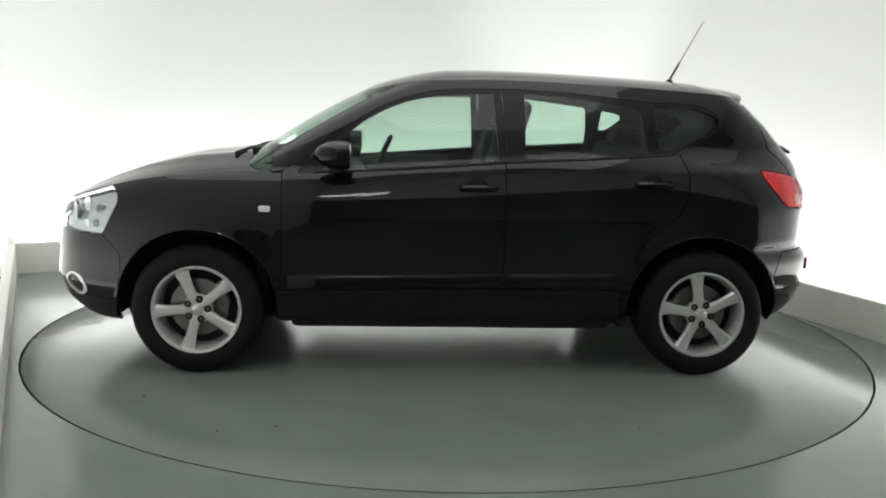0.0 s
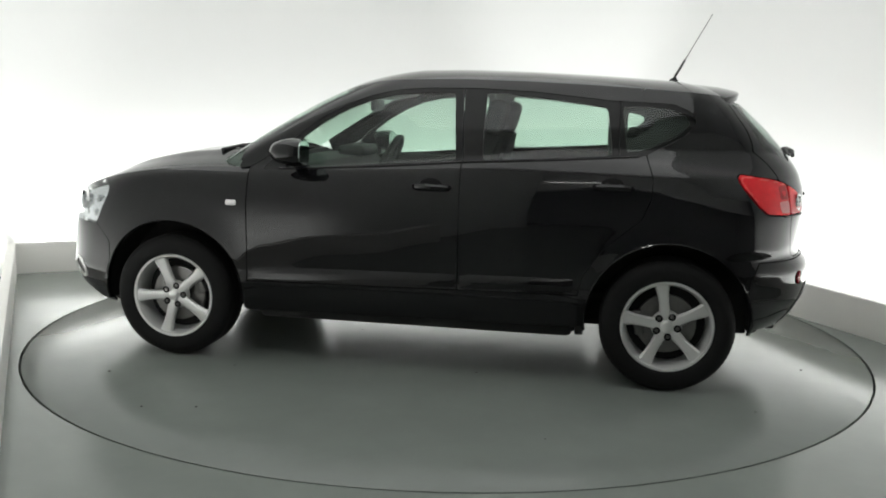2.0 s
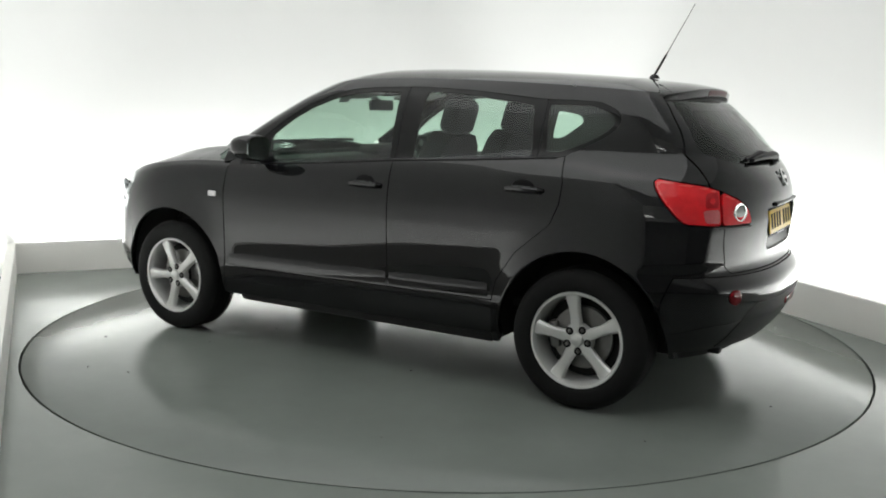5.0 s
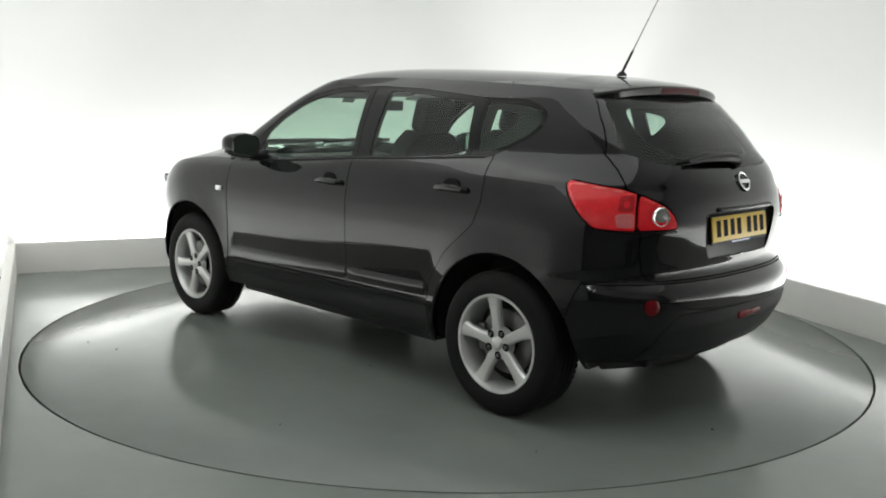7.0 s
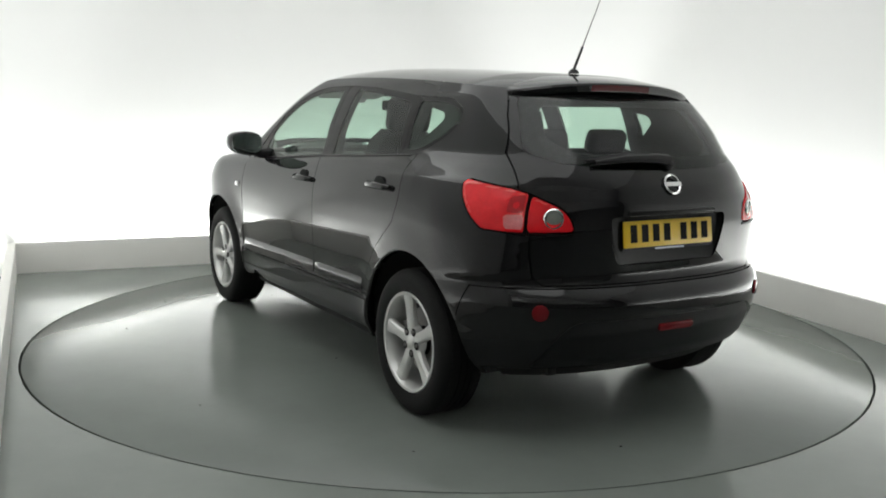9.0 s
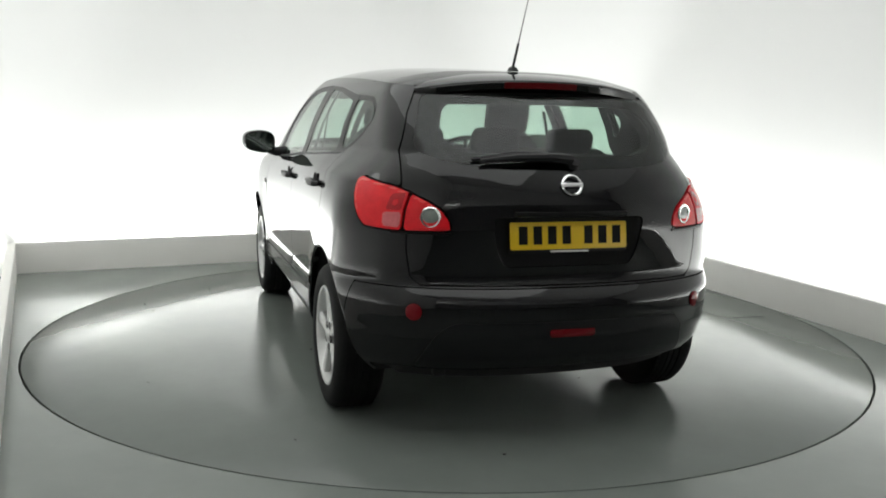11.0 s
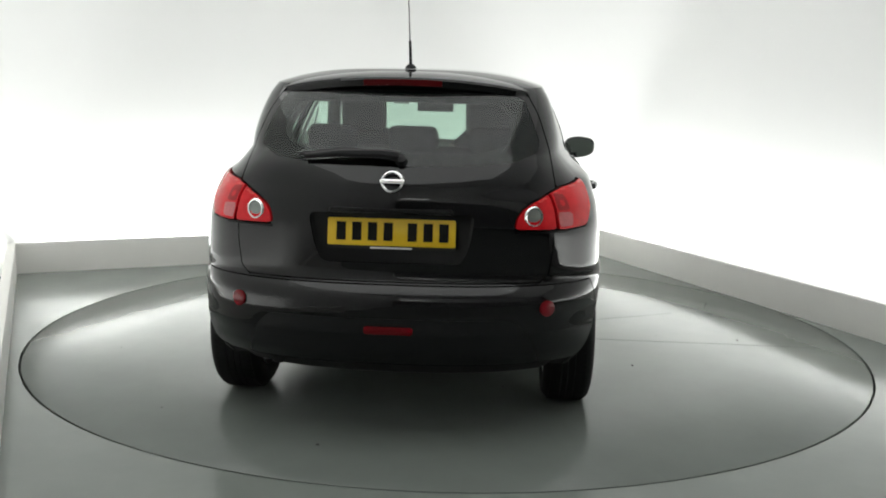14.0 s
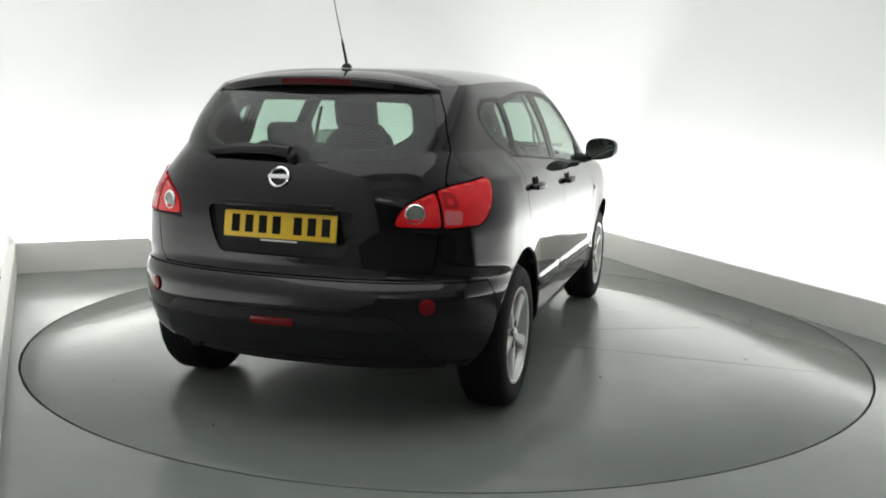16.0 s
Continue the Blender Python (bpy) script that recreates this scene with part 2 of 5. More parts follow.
def build_room():
    # floor with a round pit for the turntable
    bm = bmesh.new()
    N = 128
    ring = [bm.verts.new(((TABLE_R + 0.007) * math.cos(2 * math.pi * k / N), (TABLE_R + 0.007) * math.sin(2 * math.pi * k / N), 0)) for k in range(N)]
    low = [bm.verts.new((v.co.x, v.co.y, -0.12)) for v in ring]
    mid = [bm.verts.new((v.co.x * 1.5, v.co.y * 1.5, 0)) for v in ring]
    far = []
    for v in ring:
        s = 9.0 / max(abs(v.co.x), abs(v.co.y))
        far.append(bm.verts.new((v.co.x * s, v.co.y * s, 0)))
    for a, b in ((low, ring), (ring, mid), (mid, far)):
        for k in range(N):
            bm.faces.new((a[k], a[(k + 1) % N], b[(k + 1) % N], b[k]))
    bm.faces.new(low)
    tagged(part("floor", bm, M_FLOOR), "glossy grey resin floor with faint scuffs", "floor", kind="structure")

    mitred_wall("kerb", KERB_PATH, 0.0, 0.06, 0.0, KERB_H, M_KERB, "low pale grey kerb hiding a light trough along the walls", "kerb")
    # the white wall runs unseen past the kerb's near end, drawn out for reflections
    start = Vector(LEFT_END) - 1.2 * (Vector(CORNER_LB) - Vector(LEFT_END)).normalized()
    line = offset_path([tuple(start)] + KERB_PATH[1:], TROUGH)
    wall_line = rounded_path(line, 1.6, 30)
    # both unseen ends turn away in a wide round return, softening their reflection
    ends = []
    for p, q, way in ((line[0], line[1], -1), (line[-2], line[-1], 1)):
        d = (Vector(q) - Vector(p)).normalized()
        out = Vector((-d.y, d.x))
        foot = Vector(p if way < 0 else q)
        ends.append([tuple(foot + out * 1.3 * (1 - math.cos(radians(a))) + d * way * 1.3 * math.sin(radians(a))) for a in range(6, 103, 6)])
    wall_line = ends[0][::-1] + wall_line + ends[1]
    strip_wall("wall_studio", wall_line, 0.0, WALL_H, 0.15, M_WALL, "seamless white studio wall with rounded corners", "wall")
    # the open front: unseen grey surroundings past the white walls, added for reflections
    strip_wall("unseen_surround", [(8.6, -4.6), (4.9, -8.6), (-5.5, -8.6), (-8.6, -3.2), (-8.6, 5.0), (0.5, 8.6), (8.6, 5.0), (8.6, -4.6)][::-1],
               0.0, WALL_H, 0.15, M_SURROUND, "plain grey surround, unseen, added for the car's reflections", "wall")
    # unseen white wall over the camera's opening, added to brighten the car's shoulder reflections
    strip_wall("reflector_wall", [(8.3, -6.1), (-8.3, -6.1)], 2.15, WALL_H, 0.15, M_WALL, "unseen white wall behind the camera, added to be reflected in the car", "wall")
    bm = box_bm((18, 18, 0.12), (0, 0, WALL_H + 0.06))
    tagged(part("ceiling", bm, M_CEIL), "plain white ceiling", "ceiling", kind="structure")


build_room()

# light tubes lie in the trough behind the kerb
def trough_light(a, b, watts):
    a, b = Vector(a), Vector(b)
    d = (b - a).normalized()
    out = Vector((-d.y, d.x))
    mid = (a + b) / 2 + out * 0.14
    la = bpy.data.lights.new("trough_light", "AREA")
    la.shape, la.size, la.size_y, la.energy, la.color = "RECTANGLE", (b - a).length - 0.3, 0.06, watts, (1.0, 1.0, 1.0)
    ob = new("trough_light", la)
    z = Vector((-out.x * 0.3, -out.y * 0.3, -1.0)).normalized()
    x = Vector((d.x, d.y, 0))
    y = z.cross(x).normalized()
    ob.matrix_world = Matrix.Translation((mid.x, mid.y, 0.10)) @ Matrix((x, y, z)).transposed().to_4x4()


LIT = 15.8
for a, b in zip([(-1.37, -3.05)] + KERB_PATH[1:], KERB_PATH[1:]):
    trough_light(a, b, LIT * (0.40 if a[1] < -2 else 0.88 if a[0] > 1 else 1.0) * (Vector(b) - Vector(a)).length)
# One broad lamp under the ceiling, unseen, added for the overhead light.
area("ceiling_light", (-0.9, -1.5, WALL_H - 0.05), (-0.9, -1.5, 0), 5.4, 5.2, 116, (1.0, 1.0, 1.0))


# Unseen from the camera; placed for the twin streaks reflected in the paint.
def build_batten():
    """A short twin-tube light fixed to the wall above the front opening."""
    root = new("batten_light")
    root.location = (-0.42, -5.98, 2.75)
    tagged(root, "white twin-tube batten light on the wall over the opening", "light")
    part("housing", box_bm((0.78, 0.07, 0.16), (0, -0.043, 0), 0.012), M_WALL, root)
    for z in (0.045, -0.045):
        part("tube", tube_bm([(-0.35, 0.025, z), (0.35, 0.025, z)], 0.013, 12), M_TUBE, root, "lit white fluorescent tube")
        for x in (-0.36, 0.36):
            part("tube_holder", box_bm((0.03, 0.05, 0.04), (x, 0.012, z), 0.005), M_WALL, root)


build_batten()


# ---- turntable ----
def build_turntable():
    root = new("turntable")
    tagged(root, "round glossy grey turntable set flush in the floor", "turntable")
    N = 160
    prof = [(0.0005, 0.0), (0.6, 0.0), (1.2, 0.0), (1.8, 0.0), (TABLE_R - 0.009, 0.0), (TABLE_R - 0.006, -0.002), (TABLE_R - 0.006, -0.1), (0.0005, -0.1)]
    bm = lathe_bm(prof, N, pose(0, 0, 0, 90, 0, 0))
    part("disc", bm, M_TABLE, root, "round grey resin deck")
    # seams between the deck's plates, and small scuffs and crumbs on it
    def seam(a, b, w=0.004):
        a, b = Vector((*a, 0)), Vector((*b, 0))
        d = (b - a).normalized()
        bm = box_bm(((b - a).length, w, 0.0012), (a + b) / 2, turn=Matrix.Rotation(math.atan2(d.y, d.x), 4, "Z"))
        part("seam", bm, M_GAP, root, "thin dark seam between deck plates")
    c, s = math.cos(radians(-83.94)), math.sin(radians(-83.94))
    def own(p):
        return (p[0] * c - p[1] * s, p[0] * s + p[1] * c)
    seam(own((0.6, -0.206)), own((2.25, -0.407)), 0.003)
    seam(own((0.85, 0.205)), own((1.6, 0.484)), 0.0025)
    rnd = random.Random(4)
    for k in range(26):
        r, a = 2.2 * rnd.random() ** 0.5, rnd.random() * 6.283
        sz = rnd.uniform(0.003, 0.009)
        bm = bmesh.new()
        bmesh.ops.create_icosphere(bm, subdivisions=1, radius=sz)
        for v in bm.verts:
            v.co *= rnd.uniform(0.7, 1.2)
            v.co.z = max(0.0, v.co.z * 0.5 + 0.001)
        bm.transform(Matrix.Translation((r * math.cos(a), r * math.sin(a), 0)))
        part("crumb", bm, M_LINER, root)
    return root


turntable = build_turntable()

# ---- the car: x forwards, y to its left, z up, origin on the floor midway between the axles ----
car = new("car")
tagged(car, "black five-door crossover car with silver alloy wheels", "car")
# raises the whole car so that its heights fit the camera's view
BODY_UP = 0.015
HUB_Z, TYRE_R, AXLE = 0.320, 0.3345, 1.317
ARCH_Z = 0.327
ARCH = 0.418

W_BASE = curve([(0.18, 0.79), (0.27, 0.84), (0.33, 0.868), (0.42, 0.876), (0.45, 0.876), (0.475, 0.873), (0.52, 0.8755), (0.6, 0.8815), (0.7, 0.8865), (0.8, 0.8895), (0.87, 0.888), (0.92, 0.882), (0.97, 0.872), (1.02, 0.859), (1.055, 0.846), (1.075, 0.834), (1.092, 0.818), (1.12, 0.806), (1.25, 0.765), (1.35, 0.722), (1.43, 0.682), (1.49, 0.641), (1.56, 0.576)], 0.022)
X_R = curve([(0.18, -1.86), (0.27, -1.95), (0.36, -2.03), (0.46, -2.082), (0.54, -2.097), (0.60, -2.096), (0.632, -2.080), (0.652, -2.056), (0.668, -2.034), (0.70, -2.024), (0.8, -2.036), (0.9, -2.046), (1.0, -2.039), (1.06, -2.02), (1.11, -1.985), (1.2, -1.915), (1.3, -1.825), (1.4, -1.715), (1.47, -1.63), (1.56, -1.5)], 0.02)
L_R = curve([(0.18, 0.54), (0.56, 0.58), (0.64, 0.58), (0.7, 0.50), (0.8, 0.56), (1.0, 0.63), (1.08, 0.62), (1.19, 0.40), (1.45, 0.30)], 0.04)
BOW_R = curve([(0.18, 0.0), (1.06, 0.0), (1.19, 0.085), (1.5, 0.075)], 0.04)
X_F = curve([(0.18, 1.2), (1.0, 1.2), (1.05, 1.18), (1.1, 1.11), (1.2, 0.955), (1.3, 0.795), (1.4, 0.62), (1.48, 0.455), (1.56, 0.265)], 0.03)
L_F = curve([(0.18, 0.25), (1.0, 0.25), (1.2, 0.27), (1.5, 0.30)], 0.1)
Z_EDGE = curve([(0.6, 1.44), (0.4, 1.480), (0.15, 1.513), (-0.2, 1.523), (-0.55, 1.517), (-0.9, 1.504), (-1.2, 1.488), (-1.5, 1.468), (-1.8, 1.44)], 0.15)
N_CURVE = curve([(0.18, 2.45), (1.06, 2.45), (1.19, 4.2), (1.5, 4.2)], 0.04)
N_F = 2.7
BELT = curve([(1.0, 1.035), (0.6, 1.05), (0.25, 1.075), (0.0, 1.092), (-0.25, 1.112), (-0.65, 1.135), (-1.0, 1.148), (-1.25, 1.138), (-1.6, 1.085), (-2.0, 1.05)], 0.1)


def W_Z(z, x=0.0):
    """Half-width at a height; the shoulder below the windows climbs with the belt line."""
    up = (BELT(x) - 1.092) * np.clip((z - 0.80) / 0.22, 0, 1) * np.clip((1.45 - z) / 0.25, 0, 1)
    taper = (0.135 - 0.20 * np.clip(z - 1.15, 0, 0.3)) * np.clip((-0.3 - x) / 1.3, 0, 1.15) ** 1.6 * np.clip((z - 1.07) / 0.12, 0, 1)
    # the panels swell round the wheel arches
    r = np.hypot(abs(x) - AXLE, z - ARCH_Z)
    swell = 0.014 * np.clip(1 - np.maximum(r - ARCH, 0) / 0.15, 0, 1) ** 2 * (r < 0.7)
    # the shoulder draws in over the tail lamps
    pinch = 0.016 * np.clip((-1.30 - x) / 0.3, 0, 1) * np.clip((z - 0.97) / 0.09, 0, 1) * np.clip((1.19 - z) / 0.08, 0, 1)
    return W_BASE(z - up) * (1 - taper) + swell - pinch



def corner(n, pw):
    """Half-plan corner from the centre (0, 0) to the side (1, 1): across, along."""
    a = np.linspace(0, 1, n) ** 1.0 * math.pi / 2
    return np.sin(a) ** (2 / pw), 1 - np.cos(a) ** (2 / pw)


def wall_grid(nz=124, nr=84, ns=210, nf=44, inset=0.0, z_lo=0.18, z_hi=1.56):
    """The car's upright skin: rows by height, columns from the rear's centre along its left to the front's centre."""
    z = np.linspace(z_lo, z_hi, nz)
    qf, df = corner(nf, N_F)
    rows = []
    for zz in z:
        qr, dr = corner(nr, float(N_CURVE(zz)))
        xr, lr, xf, lf = X_R(zz) + inset, L_R(zz), X_F(zz) - inset, L_F(zz)
        side = np.linspace(0, 1, ns)[1:-1]
        xs = np.concatenate([xr + dr * lr + BOW_R(zz) * qr ** 2, xr + lr + BOW_R(zz) + side * (xf - lf - xr - lr - BOW_R(zz)), (xf - df * lf)[::-1]])
        ys = np.concatenate([qr, np.ones(ns - 2), qf[::-1]]) * (W_Z(zz, xs) - inset)
        rows.append(np.stack([xs, ys, np.full_like(xs, zz)], 1))
    return np.array(rows)


def grid_normals(P):
    du, dv = np.gradient(P, axis=1), np.gradient(P, axis=0)
    n = np.cross(du, dv)
    ln = np.linalg.norm(n, axis=2)[..., None]
    return n / np.maximum(ln, 1e-9)


def clip_grid(P, F, hem=0.012, offset=0.0, inward=None, whole=False):
    """The piece of a grid surface where F > 0, with its rim turned in by hem. Returns verts, faces, sharp edges."""
    N = grid_normals(P)
    if inward is not None and (N * (P - inward)).sum() < 0:
        N = -N
    verts, faces, ids = [], [], {}

    def vert(a, b=None):
        key = a if b is None else (min(a, b), max(a, b))
        if key not in ids:
            if b is None:
                p, n = P[a], N[a]
            else:
                lo, hi = key
                t = F[lo] / (F[lo] - F[hi])
                t = min(max(t, 0.0), 1.0)
                p, n = P[lo] + t * (P[hi] - P[lo]), N[lo] + t * (N[hi] - N[lo])
            ids[key] = len(verts)
            verts.append((p + n * offset, n))
        return ids[key]

    inside = F > 0
    any_in = inside[:-1, :-1] | inside[1:, :-1] | inside[:-1, 1:] | inside[1:, 1:]
    for i, j in zip(*np.nonzero(any_in)):
        loop = ((i, j), (i, j + 1), (i + 1, j + 1), (i + 1, j))
        poly = []
        for k in range(4):
            a, b = loop[k], loop[(k + 1) % 4]
            if inside[a]:
                poly.append(vert(a))
            if inside[a] != inside[b]:
                poly.append(vert(a, b))
        poly = [v for k, v in enumerate(poly) if v != poly[k - 1]]
        if len(poly) >= 3:
            faces.append(poly)
    if whole and faces:
        # keep the largest connected piece
        root = list(range(len(verts)))

        def find(v):
            while root[v] != v:
                root[v] = root[root[v]]
                v = root[v]
            return v
        for f in faces:
            for v in f[1:]:
                root[find(v)] = find(f[0])
        tally = {}
        for f in faces:
            tally[find(f[0])] = tally.get(find(f[0]), 0) + 1
        best = max(tally, key=tally.get)
        faces = [f for f in faces if find(f[0]) == best]
        used = sorted({v for f in faces for v in f})
        again = {v: k for k, v in enumerate(used)}
        verts = [verts[v] for v in used]
        faces = [[again[v] for v in f] for f in faces]
    pts = np.array([v[0] for v in verts])
    nrm = np.array([v[1] for v in verts])
    if not len(pts):
        return [], [], []
    count = {}
    for f in faces:
        for k in range(len(f)):
            e = (f[k - 1], f[k])
            count[tuple(sorted(e))] = count.get(tuple(sorted(e)), 0) + 1 if tuple(sorted(e)) in count else 1
    direct = {(f[k - 1], f[k]) for f in faces for k in range(len(f))}
    rim = [e for e in direct if count[tuple(sorted(e))] == 1]
    sharp = []
    if hem:
        base, inner = len(pts), {}
        extra = []
        for a, b in rim:
            for v in (a, b):
                if v not in inner:
                    inner[v] = base + len(extra)
                    extra.append(pts[v] - nrm[v] * hem)
        for a, b in rim:
            faces.append([b, a, inner[a], inner[b]])
            sharp.append((a, b))
        pts = np.vstack([pts, extra]) if extra else pts
    # wind the faces outwards
    f0 = max(faces[: max(1, len(faces) // 2)], key=len)
    c = np.cross(pts[f0[1]] - pts[f0[0]], pts[f0[2]] - pts[f0[0]])
    if (c * nrm[f0[0]]).sum() < 0:
        faces = [f[::-1] for f in faces]
    return pts, faces, sharp


def both(name, P, F, mat, parent, label="", hem=0.012, offset=0.0, mirror=True, joined=False, whole=False):
    """A panel on the left side and its mirror image on the right; joined: one mesh across the middle."""
    pts, faces, sharp = clip_grid(P, F, hem, offset, inward=np.array([0.0, 0.0, 0.7]), whole=whole)
    if not len(pts):
        return []
    obs = []
    R = pts * np.array([1, -1, 1])
    if joined:
        n = len(pts)
        allp = np.vstack([pts, R])
        fs = list(faces) + [[v + n for v in f[::-1]] for f in faces]
        ob = mesh_object(name, allp, fs, mat, parent, label, sharp=list(sharp) + [(a + n, b + n) for a, b in sharp])
        bm = bmesh.new()
        bm.from_mesh(ob.data)
        seam = [v for v in bm.verts if abs(v.co.y) < 0.0008]
        # the hem along the middle is not wanted
        bad = [f for f in bm.faces if all(abs(v.co.y) < 0.0008 for v in f.verts)]
        bmesh.ops.delete(bm, geom=bad, context="FACES_ONLY")
        bmesh.ops.remove_doubles(bm, verts=[v for v in seam if v.is_valid], dist=0.002)
        for e in bm.edges:
            if all(abs(v.co.y) < 0.0008 for v in e.verts):
                e.smooth = True
        bm.to_mesh(ob.data)
        bm.free()
        return [ob]
    obs.append(mesh_object(name, pts, faces, mat, parent, label, sharp=sharp))
    if mirror:
        obs.append(mesh_object(name, R, [f[::-1] for f in faces], mat, parent, label, sharp=sharp))
    return obs


def poly_sdf(U, V, pts):
    """Signed distance to a closed outline, positive inside."""
    p = np.array(pts, float)
    d = np.full(U.shape, 1e9)
    inside = np.zeros(U.shape, bool)
    for a, b in zip(p, np.roll(p, -1, axis=0)):
        e, w0, w1 = b - a, U - a[0], V - a[1]
        t = np.clip((w0 * e[0] + w1 * e[1]) / max(1e-12, e @ e), 0, 1)
        d = np.minimum(d, np.hypot(w0 - t * e[0], w1 - t * e[1]))
        hit = ((a[1] <= V) & (b[1] > V)) | ((b[1] <= V) & (a[1] > V))
        with np.errstate(divide="ignore", invalid="ignore"):
            xi = a[0] + (V - a[1]) / (b[1] - a[1] if b[1] != a[1] else 1e-12) * e[0]
        inside ^= hit & (U < xi)
    return np.where(inside, d, -d)


def round_sdf(U, V, pts, r):
    """The outline with its corners rounded by r."""
    p = np.array(pts, float)
    q = []
    n = len(p)
    for i in range(n):
        a, b, c = p[i - 1], p[i], p[(i + 1) % n]
        u, v = a - b, c - b
        lu, lv = np.linalg.norm(u), np.linalg.norm(v)
        k = min(r, lu * 0.45, lv * 0.45)
        s, e = b + u / lu * k, b + v / lv * k
        for t in np.linspace(0, 1, 6):
            q.append((1 - t) ** 2 * s + 2 * t * (1 - t) * b + t * t * e)
    return poly_sdf(U, V, q)


G = wall_grid()
GX, GY, GZ = G[..., 0], G[..., 1], G[..., 2]
# way along the plan outline from the rear's centre, the same for all heights in a column, at lamp height
row = int(np.argmin(abs(G[:, 0, 2] - 0.95)))
arc = np.concatenate([[0], np.cumsum(np.linalg.norm(np.diff(G[row], axis=0), axis=1))])
GS = np.broadcast_to(arc, GX.shape)


def s_of_y(y):
    return float(np.interp(y, G[row, :84, 1], arc[:84]))


def s_of_x(x):
    return float(np.interp(x, G[row, 45:260, 0], arc[45:260]))


def arch(X, Z, r=ARCH):
    return np.minimum(np.hypot(X - AXLE, Z - ARCH_Z), np.hypot(X + AXLE, Z - ARCH_Z)) - r


GAP = 0.0025
DOOR_F, DOOR_M = 0.885, -0.255
SILL_TOP = curve([(1.0, 0.425), (-1.3, 0.46)], 0.1)

# side windows in side view
WIN_F = [(0.69, 1.040), (0.30, 1.066), (0.0, 1.090), (-0.222, 1.108), (-0.190, 1.449), (-0.03, 1.449), (0.11, 1.437), (0.25, 1.405), (0.37, 1.357), (0.50, 1.283), (0.60, 1.205)]
WIN_R = [(-0.360, 1.113), (-0.63, 1.130), (-1.010, 1.155), (-0.975, 1.393), (-0.90, 1.404), (-0.61, 1.441), (-0.358, 1.456)]
WIN_Q = [(-1.075, 1.178), (-1.13, 1.178), (-1.21, 1.203), (-1.324, 1.258), (-1.384, 1.315), (-1.37, 1.362), (-1.285, 1.393), (-1.19, 1.401), (-1.05, 1.400)]
DLO = [(0.82, 1.022), (0.30, 1.052), (0.0, 1.074), (-0.25, 1.095), (-0.65, 1.118), (-1.08, 1.145), (-1.15, 1.152), (-1.24, 1.195), (-1.345, 1.250), (-1.412, 1.312), (-1.40, 1.372), (-1.30, 1.415), (-1.0, 1.425), (-0.61, 1.462), (-0.30, 1.475), (-0.03, 1.471), (0.12, 1.458), (0.26, 1.425), (0.38, 1.377), (0.51, 1.303), (0.68, 1.175)]
# rear window in rear view (half)
WIN_B = [(-0.3, 1.132), (0.07, 1.132), (0.35, 1.142), (0.50, 1.160), (0.585, 1.195), (0.592, 1.24), (0.56, 1.33), (0.53, 1.405), (0.505, 1.425), (-0.3, 1.440)]


